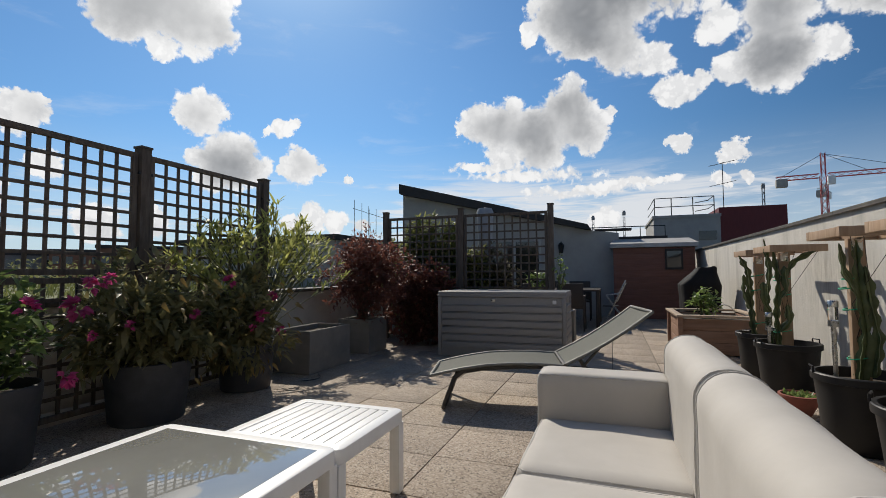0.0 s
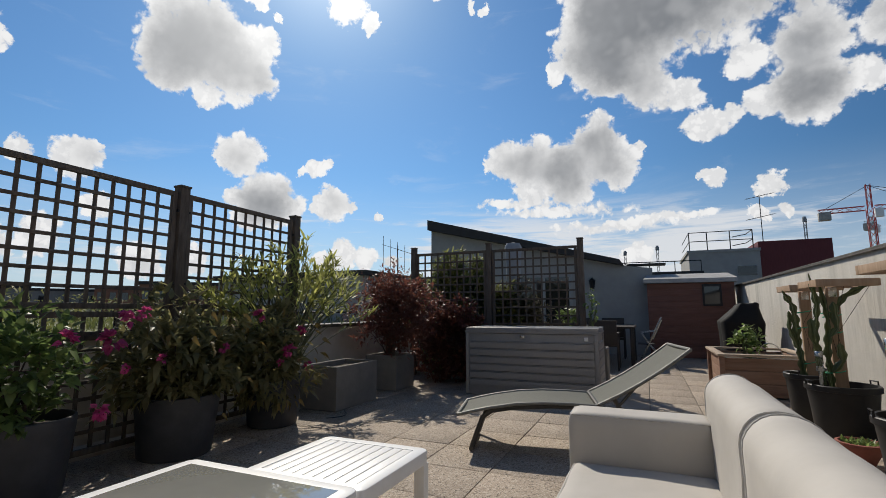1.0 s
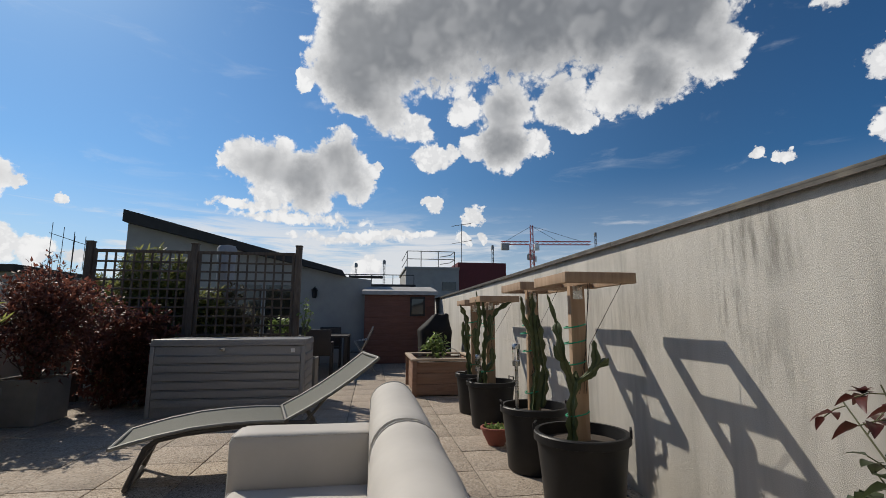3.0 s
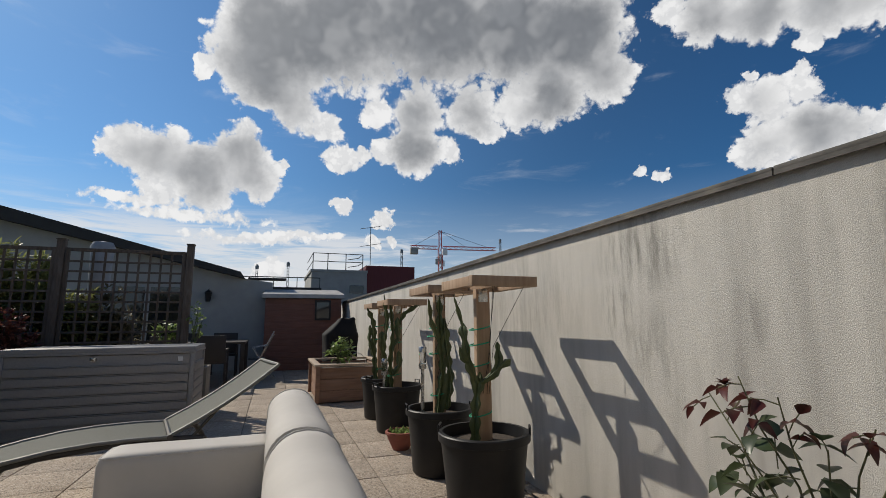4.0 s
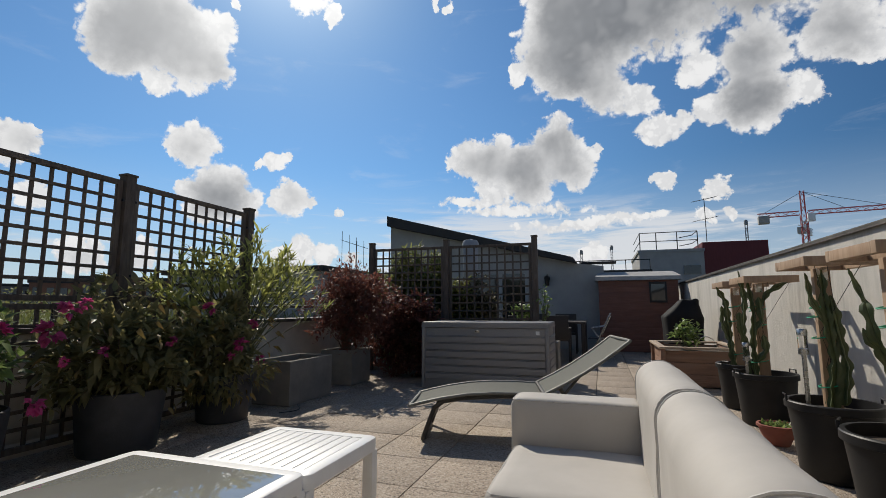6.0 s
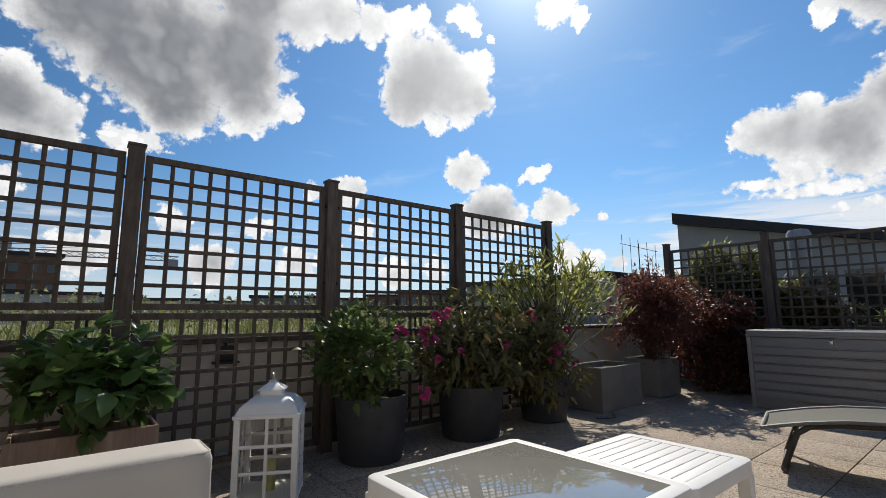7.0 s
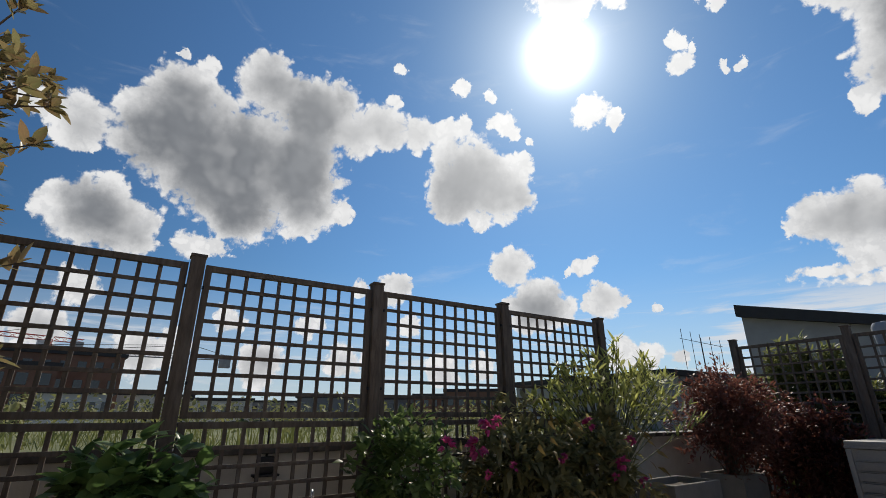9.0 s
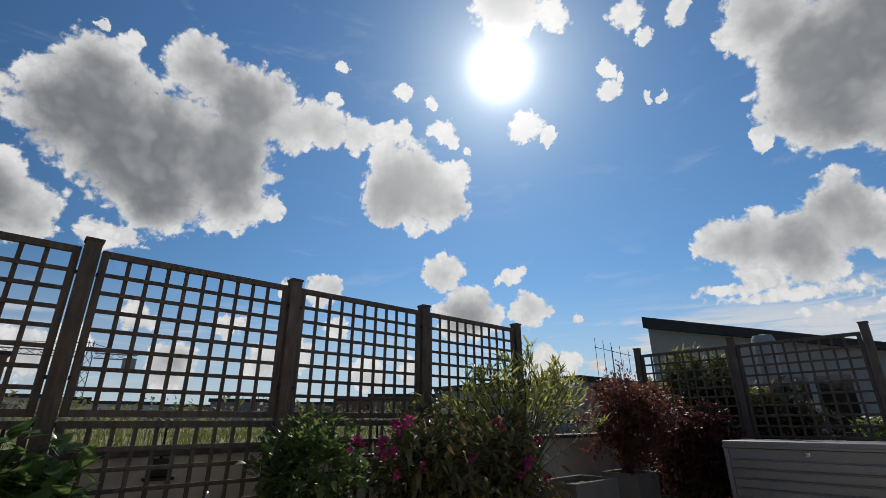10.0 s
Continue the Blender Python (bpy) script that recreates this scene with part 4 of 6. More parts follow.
lrail("foot_bar", [(0.10, 0.03, 0.016), (0.10, LW - 0.03, 0.016)], 0.016, M_LOUNGEFRAME, lg)
lrail("foot_bar", [(1.34, 0.03, 0.016), (1.34, LW - 0.03, 0.016)], 0.016, M_LOUNGEFRAME, lg)

# ---- plants ----


def leaf_mesh(name, length, width, mat, fold=0.25, curl=0.25, tip=0.5):
    """One leaf along +x, its upper side towards +z, folded on the midrib."""
    n = 5
    vs, fs = [], []
    for i in range(n):
        u = i / (n - 1)
        w = width / 2 * (math.sin(math.pi * min(1, u ** tip * 0.97 + 0.03)) ** 0.8 + 0.04)
        x, z = length * u, -curl * length * u * u
        vs += [(x, -w, z + fold * w), (x, 0, z), (x, w, z + fold * w)]
    for i in range(n - 1):
        a = 3 * i
        fs += [(a, a + 3, a + 4, a + 1), (a + 1, a + 4, a + 5, a + 2)]
    me = bpy.data.meshes.new(name)
    me.from_pydata(vs, [], fs)
    me.materials.append(mat)
    me.polygons.foreach_set("use_smooth", [True] * len(fs))
    return me


def leaf_pose(at, way, roll=0.0, size=1.0):
    d = Vector(way).normalized()
    s = d.cross(Vector((0, 0, 1)))
    s = s.normalized() if s.length > 1e-3 else Vector((0, 1, 0))
    u = s.cross(d)
    m = Matrix((d, -s, u)).transposed().to_4x4()
    return Matrix.Translation(at) @ m @ Matrix.Rotation(roll, 4, "X") @ Matrix.Diagonal((size, size, size, 1))


def joined(name, me, poses, parent, label=""):
    """Many copies of one leaf in a single mesh."""
    k = len(me.vertices)
    co = np.empty(k * 3)
    me.vertices.foreach_get("co", co)
    co = np.c_[co.reshape(-1, 3), np.ones(k)]
    allv = np.concatenate([co @ np.array(m).T[:, :3] for m in poses])
    tri = [tuple(p.vertices) for p in me.polygons]
    out = bpy.data.meshes.new(name)
    out.from_pydata(allv.tolist(), [], [tuple(v + i * k for v in f) for i in range(len(poses)) for f in tri])
    out.materials.append(me.materials[0])
    out.polygons.foreach_set("use_smooth", [True] * len(out.polygons))
    ob = new(name, out)
    ob.parent = parent
    return tagged(ob, label, kind="stuff")


def leafy(parent, me, poses, single=0, name="leaf"):
    """The first leaves as pieces of their own, the rest joined."""
    rng = random.Random(len(poses))
    rng.shuffle(poses)
    for m in poses[:single]:
        shared(name, me, parent, m)
    if len(poses) > single:
        joined("foliage", me, poses[single:], parent)


def rand_dir(rng, up=0.0):
    while True:
        v = Vector((rng.uniform(-1, 1), rng.uniform(-1, 1), rng.uniform(-1, 1)))
        if 0.05 < v.length < 1:
            v.normalize()
            v.z += up
            return v.normalized()


def stems(parent, rng, base, tips, r=0.008, mat=M_BARK, wob=0.05, name="stem"):
    for t in tips:
        b, t = Vector(base) + Vector((rng.uniform(-0.05, 0.05), rng.uniform(-0.05, 0.05), 0)), Vector(t)
        pts = []
        for i in range(6):
            u = i / 5
            p = b.lerp(t, u)
            p.x += (t.x - b.x) * (u * u - u) * 0.6
            p.y += (t.y - b.y) * (u * u - u) * 0.6
            if 0 < i < 5:
                p += Vector((rng.uniform(-wob, wob), rng.uniform(-wob, wob), 0)) * 0.4
            pts.append(p)
        bm = bmesh.new()
        tube(bm, pts, [r * (1 - 0.12 * i) for i in range(6)], 5)
        part(name, bm, mat, parent)


def shrub(name, label, base, center, radii, clumps, per, me, single, seed, lift=0.25, n_stem=12, mat=M_BARK, spread=0.07):
    """A bush: clumps of leaves round an uneven ellipsoid, on stems from base. Coordinates in the world."""
    rng = random.Random(seed)
    pl = thing(name, label, "shrub", base)
    o = Vector(base)
    ps, tips = [], []
    for k in range(clumps):
        d = rand_dir(rng, 0.12)
        rad = rng.uniform(0.08, 1.0) ** 0.45 * (0.80 + 0.52 * noise.noise(d * 2.4 + Vector((seed, 0, 0))))
        c = Vector(center) - o + Vector((d.x * radii[0], d.y * radii[1], d.z * radii[2])) * rad
        if k % max(1, clumps // n_stem) == 0:
            tips.append(c)
        for j in range(per):
            w = (rand_dir(rng) * 0.9 + d * 0.7 + Vector((0, 0, lift))).normalized()
            ps.append(leaf_pose(c + rand_dir(rng) * spread * rng.random(), w, rng.uniform(-0.6, 0.6), rng.uniform(0.65, 1.15)))
    stems(pl, rng, (0, 0, 0), tips, 0.009, mat)
    leafy(pl, me, ps, single)
    return pl


def flower(at, size, seed, parent):
    rng = random.Random(seed)
    bm = bmesh.new()
    for k in range(9):
        c = rand_dir(rng, 0.3) * size * 0.45
        for j in range(5):
            m = leaf_pose(c, (rand_dir(rng) * 0.6 + c.normalized()).normalized(), rng.uniform(-1, 1), size / 0.06 * rng.uniform(0.8, 1.15))
            me = PETAL.copy()
            me.transform(m)
            bm.from_mesh(me)
            bpy.data.meshes.remove(me)
    ob = new("flower", meshed("flower", bm, L_PETAL))
    ob.parent = parent
    ob.matrix_basis = Matrix.Translation(Vector(at) - parent.matrix_basis.translation)
    tagged(ob, "magenta rhododendron flower head")


PETAL = leaf_mesh("petal", 0.045, 0.032, L_PETAL, 0.3, 0.4)


def round_pot(name, label, at, r0, r1, h, mat, group="", lip=0.02, seg=40):
    p = thing(name, label, "plant pot", at, group=group)
    bm = bmesh.new()
    lathe(bm, [(r0 * 0.96, 0), (r0, 0.012), (r0 + (r1 - r0) * 0.5, h * 0.5), (r1, h - 0.05), (r1 + lip, h - 0.045), (r1 + lip, h - 0.006), (r1 + lip - 0.006, h), (r1 - 0.012, h), (r1 - 0.016, h - 0.09), (0, h - 0.09)], seg)
    part("pot_body", bm, mat, p)
    bm = bmesh.new()
    lathe(bm, [(r1 - 0.017, h - 0.088), (r1 - 0.03, h - 0.062), (0.1, h - 0.05), (0, h - 0.052)], 24)
    part("soil", bm, M_SOIL, p)
    return p


# three dark pots by the fence
for (y, r, h) in ((1.98, 0.27, 0.46), (2.98, 0.29, 0.44), (3.98, 0.26, 0.45)):
    round_pot("round_pot", "dark anthracite round pot by the trellis fence", (-4.10, y, 0), r * 0.86, r, h, M_DARKPOT, "pots by the fence", 0.0)
CAMELLIA = leaf_mesh("leaf", 0.085, 0.048, L_FRESH, 0.25, 0.25)
shrub("green_shrub", "fresh green leafy shrub in a dark pot", (-4.10, 1.98, 0.40), (-4.04, 1.88, 0.74), (0.40, 0.46, 0.44), 150, 8, CAMELLIA, 290, 3, 0.3)
RHODO = leaf_mesh("leaf", 0.115, 0.040, L_DARK, 0.2, 0.22)
rh = shrub("rhododendron", "dark green rhododendron with magenta flowers", (-4.10, 2.98, 0.38), (-4.03, 2.88, 0.70), (0.48, 0.62, 0.48), 260, 9, RHODO, 280, 5, 0.15)
rh2 = shrub("rhododendron", "dark rhododendron with fading flowers and yellowed leaves", (-4.10, 3.98, 0.39), (-3.98, 3.70, 0.62), (0.46, 0.56, 0.52), 210, 9, RHODO, 260, 8, 0.05)
YELLOWED = leaf_mesh("old_leaf", 0.09, 0.033, L_YELLOW, 0.2, 0.5)
for ob, c, rr, n in ((rh, (-3.85, 2.95, 0.70), (0.38, 0.62, 0.42), 45), (rh2, (-3.8, 3.75, 0.66), (0.34, 0.46, 0.42), 60)):
    rng = random.Random(n)
    for k in range(n):
        d = rand_dir(rng)
        shared("old_leaf", YELLOWED, ob, leaf_pose(Vector(c) + Vector((d.x * rr[0], d.y * rr[1], d.z * rr[2])) - ob.matrix_basis.translation, Vector((d.x, d.y, -0.35)), rng.uniform(-1, 1), rng.uniform(0.7, 1.1)))
for k, (y, z, s) in enumerate(((1.97, 0.91, 0.055), (2.217, 0.893, 0.07), (2.31, 1.03, 0.06), (2.176, 0.50, 0.055), (2.40, 1.06, 0.04), (2.537, 0.753, 0.035), (2.30, 0.72, 0.03))):
    flower((-3.70, y, z), s, k, rh)
for k, (y, z, s) in enumerate(((3.0, 0.80, 0.04), (3.334, 1.03, 0.05), (3.705, 0.718, 0.06), (3.967, 0.556, 0.05), (3.83, 0.88, 0.05), (3.60, 0.62, 0.035))):
    flower((-3.68, y, z), s, 20 + k, rh2)

# oleander: upright stems with narrow leaves in whorls
ole = thing("oleander", "airy oleander bush with narrow yellow-green leaves", "shrub", (-4.16, 4.18, 0.38))
OLEAF = leaf_mesh("leaf", 0.125, 0.024, L_OLEANDER, 0.15, 0.12, 0.7)
rng = random.Random(14)
tips, ps = [], []
for k in range(74):
    a = rng.uniform(0, 2 * math.pi)
    q = math.sqrt(rng.uniform(0.06, 1.0))
    tip = Vector((0.42 * q * math.cos(a) + 0.04, (1.42 if math.sin(a) > 0 else 1.15) * q * math.sin(a) + 0.05, 1.44 - 0.66 * q * q + rng.uniform(-0.20, 0.06)))
    tips.append(tip)
    for j in range(19):
        u = 1.0 - 0.34 * rng.random() ** 1.6
        p = tip * u
        p.x, p.y = tip.x * (u + (u * u - u) * 0.6), tip.y * (u + (u * u - u) * 0.6)
        w = Vector((rng.uniform(-1, 1), rng.uniform(-1, 1), rng.uniform(0.1, 1.5))) + Vector((tip.x, tip.y, 0)) * 0.5
        ps.append(leaf_pose(p + rand_dir(rng) * 0.02, w, rng.uniform(-0.5, 0.5), rng.uniform(0.75, 1.2)))
stems(ole, rng, (0, 0, 0), tips[:62], 0.008, M_GREENSTEM, 0.05)
leafy(ole, OLEAF, ps, 280)


def hollow(bm, w, d, h, wall, deep=0.3):
    """An open tub: one closed shell with a floor part way down."""
    def ring(i, z):
        return [bm.verts.new(p) for p in ((i, i, z), (w - i, i, z), (w - i, d - i, z), (i, d - i, z))]
    e = 0.006
    rings = [ring(e, 0), ring(0, e), ring(0, h - e), ring(e, h), ring(wall - e, h), ring(wall, h - e), ring(wall, h - deep)]
    bm.faces.new(rings[0][::-1])
    bm.faces.new(rings[-1])
    for q, r in zip(rings, rings[1:]):
        for k in range(4):
            bm.faces.new((q[k], q[(k + 1) % 4], r[(k + 1) % 4], r[k]))


def square_planter(name, label, lo, hi, h, mat, wall=0.035, soil_drop=0.05, group=""):
    p = thing(name, label, "planter", (lo[0], lo[1], 0), group=group)
    w, d = hi[0] - lo[0], hi[1] - lo[1]
    bm = bmesh.new()
    hollow(bm, w, d, h, wall)
    part("planter_body", bm, mat, p)
    bm = bmesh.new()
    box(bm, (wall + 0.001, wall + 0.001, h - 0.28), (w - wall - 0.001, d - wall - 0.001, h - 0.06), 0.004)
    bmesh.ops.subdivide_edges(bm, edges=bm.edges[:], cuts=5, use_grid_fill=True)
    for v in bm.verts:
        if v.co.z > h - 0.07:
            v.co.z += 0.015 * noise.noise(v.co * 14)
    part("soil", bm, M_SOIL, p)
    return p


square_planter("concrete_planter", "long grey fibre-concrete planter, nearly bare of plants", (-4.32, 4.62), (-3.84, 5.43), 0.465, M_CONCRETE, group="concrete planters")
square_planter("concrete_planter", "grey fibre-concrete planter holding a red photinia", (-4.36, 5.98), (-3.88, 6.50), 0.46, M_CONCRETE, group="concrete planters")
square_planter("concrete_planter", "tall grey planter standing behind the storage box", (-1.74, 7.08), (-1.29, 7.50), 0.55, M_CONCRETE, group="concrete planters")
PHOT = leaf_mesh("leaf", 0.062, 0.028, L_RED, 0.3, 0.25)
ph = shrub("photinia", "dense dark red photinia bush in a concrete planter", (-4.12, 6.24, 0.40), (-4.03, 6.22, 1.02), (0.72, 0.70, 0.64), 620, 11, PHOT, 280, 21, 0.4, 16, spread=0.13)
rng = random.Random(77)
tips, ps = [], []
for k in range(46):
    tip = Vector((rng.gauss(0.08, 0.25), rng.uniform(-0.35, 0.35), rng.uniform(0.95, 1.46)))
    tip.z -= 0.6 * abs(tip.x - 0.1)
    tips.append(tip)
    for j in range(16):
        ps.append(leaf_pose(tip * rng.uniform(0.66, 1.0) + rand_dir(rng) * 0.03, rand_dir(rng, 0.7), rng.uniform(-0.5, 0.5), rng.uniform(0.6, 1.0)))
stems(ph, rng, (0, 0, 0), tips, 0.006)
leafy(ph, PHOT, ps)
BAMB = leaf_mesh("leaf", 0.15, 0.03, L_BAMBOO, 0.2, 0.3, 0.7)
shrub("dark_shrub", "dark leafy bush in the shade beside the storage box", (-3.35, 7.15, 0.0), (-3.55, 7.02, 0.60), (0.78, 0.34, 0.84), 760, 12, leaf_mesh("leaf", 0.07, 0.03, L_RED), 100, 31)
shrub("bamboo_shrub", "pale green bamboo-like shrub behind the trellis screen", (-3.75, 8.05, 0.0), (-3.72, 7.96, 0.98), (1.18, 0.34, 1.08), 1400, 11, BAMB, 150, 41, -0.1, 18)
shrub("dark_shrub", "dark olive shrub behind the trellis screen", (-2.75, 8.2, 0.0), (-2.78, 8.1, 0.90), (0.58, 0.32, 0.64), 480, 11, leaf_mesh("leaf", 0.09, 0.028, L_OLIVE), 80, 43)
shrub("climber", "light green climbing plant on the trellis post", (-1.85, 7.68, 0.0), (-1.85, 7.66, 0.98), (0.30, 0.06, 0.16), 34, 5, leaf_mesh("leaf", 0.06, 0.045, L_FRESH), 90, 45, 0.1, 8, M_GREENSTEM)
shrub("climber", "light green shoots growing beside the trellis post", (-1.50, 7.42, 0.48), (-1.48, 7.50, 1.10), (0.10, 0.10, 0.32), 16, 5, leaf_mesh("leaf", 0.055, 0.042, L_FRESH), 60, 46, 0.1, 8, M_GREENSTEM)

# clay trough with a broad-leaved hydrangea
square_planter("clay_trough", "lime-stained clay trough by the trellis fence", (-4.36, -0.05), (-4.08, 0.60), 0.44, M_STAINEDTERRA, 0.022, 0.03)
HYD = leaf_mesh("leaf", 0.125, 0.088, L_HYDR, 0.22, 0.35, 0.75)
shrub("hydrangea", "broad-leaved green hydrangea in a clay trough", (-4.22, 0.27, 0.40), (-4.12, 0.28, 0.71), (0.27, 0.40, 0.29), 105, 5, HYD, 290, 51, 0.2, 12, M_GREENSTEM, 0.06)

# magnolia in a criss-cross patterned tub by the house wall
mg = thing("patterned_planter", "pale square planter with a dark criss-cross pattern", "planter", (-4.09, -1.17, 0))
bm = bmesh.new()
for lo, hi in (((0, 0, 0), (0.42, 0.02, 0.70)), ((0, 0.40, 0), (0.42, 0.42, 0.70)), ((0, 0.02, 0), (0.02, 0.40, 0.70)), ((0.40, 0.02, 0), (0.42, 0.40, 0.70))):
    box(bm, lo, hi, 0.004)
part("planter_body", bm, M_PARAPET, mg)
bm = bmesh.new()
box(bm, (0.02, 0.02, 0.55), (0.40, 0.40, 0.66), 0.0)
part("soil", bm, M_SOIL, mg)
strip = cube_mesh("strip", (0.006, 0.004, 0.44), material("grey_brown_strip", (0.15, 0.125, 0.10), 0.7), 0.001)
for k in range(7):
    for s in (-1, 1):
        shared("strip", strip, mg, pose(0.06 + k * 0.05, 0.4225, 0.47 + 0.02 * (k % 2), 0, s * 16, 0))
        shared("strip", strip, mg, pose(0.4225, 0.06 + k * 0.05, 0.47 + 0.02 * (k % 2), 0, s * 16, 90))
bm = bmesh.new()
for lo, hi in (((-0.006, -0.006, 0.70), (0.426, 0.03, 0.72)), ((-0.006, 0.39, 0.70), (0.426, 0.426, 0.72)), ((-0.006, 0.03, 0.70), (0.03, 0.39, 0.72)), ((0.39, 0.03, 0.70), (0.426, 0.39, 0.72))):
    box(bm, lo, hi, 0.003)
part("rim", bm, M_DARKMETAL, mg)
MAGL = leaf_mesh("leaf", 0.13, 0.050, L_BRONZE, 0.25, 0.10, 0.85)
mag = thing("magnolia", "tall young magnolia with bronze-brown leathery leaves", "tree", (-3.86, -0.93, 0.60))
rng = random.Random(63)
bm = bmesh.new()
trunk = [(0, 0, 0), (0.02, 0.01, 0.5), (-0.01, 0.03, 1.0), (0.03, 0.02, 1.5), (0.02, 0.05, 2.35)]
tube(bm, trunk, [0.022, 0.02, 0.017, 0.012, 0.006], 7)
part("trunk", bm, M_BARK, mag)
ps = []
for k in range(140):
    z = rng.uniform(0.02, 2.3)
    a = rng.uniform(0, 2 * math.pi)
    ln = rng.uniform(0.22, 0.56) * (1.1 - 0.2 * z / 2)
    b = Vector((0.01, 0.02, z))
    t = b + Vector((ln * math.cos(a), ln * math.sin(a), rng.uniform(0.08, 0.32)))
    mid = b.lerp(t, 0.5) + Vector((0, 0, -0.03))
    bm = bmesh.new()
    tube(bm, [b, mid, t], [0.008, 0.006, 0.0035], 5)
    part("branch", bm, M_BARK, mag)
    d = (t - b).normalized()
    for j in range(rng.randint(5, 8)):
        w = (d * 0.7 + rand_dir(rng) * 0.9 + Vector((0, 0, 0.45))).normalized()
        ps.append(leaf_pose(t - d * rng.uniform(0, 0.06), w, rng.uniform(-0.5, 0.5), rng.uniform(0.6, 1.0)))
    for j in range(7):
        at = b.lerp(t, rng.uniform(0.35, 0.95)) + rand_dir(rng) * 0.05
        ps.append(leaf_pose(at, (d * 0.5 + rand_dir(rng, 0.2)).normalized(), rng.uniform(-0.5, 0.5), rng.uniform(0.5, 0.95)))
leafy(mag, MAGL, ps, 300)

# ---- garden lantern ----
ln_t = thing("garden_lantern", "white wooden lantern with a metal roof and yellow candle", "lantern", (-3.81, 1.135, 0), -28)
s2 = 0.155
bm = bmesh.new()
box(bm, (-s2 - 0.02, -s2 - 0.02, 0.015), (s2 + 0.02, s2 + 0.02, 0.045), 0.006)
for x in (-1, 1):
    for y in (-1, 1):
        box(bm, (x * s2 - 0.02, y * s2 - 0.02, 0), (x * s2 + 0.02, y * s2 + 0.02, 0.0155), 0.003)
part("base", bm, M_WHITEMETAL, ln_t)
for x in (-1, 1):
    for y in (-1, 1):
        bm = bmesh.new()
        box(bm, (x * s2 - 0.017, y * s2 - 0.017, 0.045), (x * s2 + 0.017, y * s2 + 0.017, 0.475), 0.003)
        part("post", bm, M_WHITEMETAL, ln_t)
for k in range(4):
    m = pose(0, 0, 0, 0, 0, 90 * k)
    bm = bmesh.new()
    for z in (0.185, 0.325):
        box(bm, (-s2 + 0.013, -s2 - 0.008, z - 0.009), (s2 - 0.013, -s2 + 0.006, z + 0.009), 0.002, m)
    box(bm, (-0.009, -s2 - 0.007, 0.045), (0.009, -s2 + 0.005, 0.475), 0.002, m)
    part("glazing_bar", bm, M_WHITEMETAL, ln_t)
    bm = bmesh.new()
    box(bm, (-s2 + 0.013, -s2 - 0.0015, 0.046), (s2 - 0.013, -s2 + 0.0015, 0.474), 0, m)
    g = part("pane", bm, M_GLASS, ln_t)
    g.visible_shadow = False
bm = bmesh.new()
box(bm, (-s2 - 0.025, -s2 - 0.025, 0.475), (s2 + 0.025, s2 + 0.025, 0.497), 0.004)
prof = [(s2 + 0.012, 0.497), (s2 - 0.005, 0.535), (s2 - 0.045, 0.568), (0.062, 0.585), (0.062, 0.612), (0.078, 0.613), (0.02, 0.655), (0.008, 0.66)]
rings = [[bm.verts.new((r * cx, r * cy, z)) for cx, cy in ((-1, -1), (1, -1), (1, 1), (-1, 1))] for r, z in prof]
for q, w in zip(rings, rings[1:]):
    for k in range(4):
        bm.faces.new((q[k], q[(k + 1) % 4], w[(k + 1) % 4], w[k]))
bm.faces.new(rings[-1])
part("roof", bm, M_WHITEMETAL, ln_t)
bm = bmesh.new()
tube(bm, [(0.035 * math.cos(t * math.pi / 10), 0, 0.665 + 0.04 * math.sin(t * math.pi / 10)) for t in range(-1, 12)], 0.004, 6)
part("handle", bm, M_STEEL, ln_t)
bm = bmesh.new()
lathe(bm, [(0.035, 0.046), (0.036, 0.05), (0.036, 0.205), (0.03, 0.212), (0, 0.206)], 20)
part("candle", bm, M_CANDLE, ln_t, "yellow pillar candle")

# ---- cactus pots along the rendered wall ----


def cactus(parent, pts, r, seed, ribs=4):
    """A ribbed column that follows pts, with scalloped edges."""
    rng = random.Random(seed)
    pts = [Vector(p) for p in pts]
    line = []
    for a, b in zip(pts, pts[1:]):
        n = max(3, int((b - a).length / 0.022))
        line += [a.lerp(b, i / n) for i in range(n)]
    line.append(pts[-1])
    bm = bmesh.new()
    seg = ribs * 4
    rings = []
    for i, p in enumerate(line):
        u = i / (len(line) - 1)
        k = 0.50 * r * min(1, (1 - u) * 9 + 0.15) * min(1, u * 6 + 0.75) * (1 + 0.30 * math.sin(i * 1.35 + seed) + 0.16 * math.sin(i * 0.37 + seed))
        d = (line[min(i + 1, len(line) - 1)] - line[max(0, i - 1)]).normalized()
        s = d.cross(Vector((0.3, 1, 0.1))).normalized()
        w = s.cross(d)
        ring = []
        for j in range(seg):
            a = 2 * math.pi * j / seg
            q = k * (0.30 + 0.85 * abs(math.cos(a * ribs / 2)) ** 2.2)
            ring.append(bm.verts.new(p + (s * math.cos(a + seed + i * 0.02) + w * math.sin(a + seed + i * 0.02)) * q))
        rings.append(ring)
    for q, w in zip(rings, rings[1:]):
        for j in range(seg):
            bm.faces.new((q[j], q[(j + 1) % seg], w[(j + 1) % seg], w[j]))
    bm.faces.new(rings[-1])
    part("column", bm, M_CACTUS, parent)


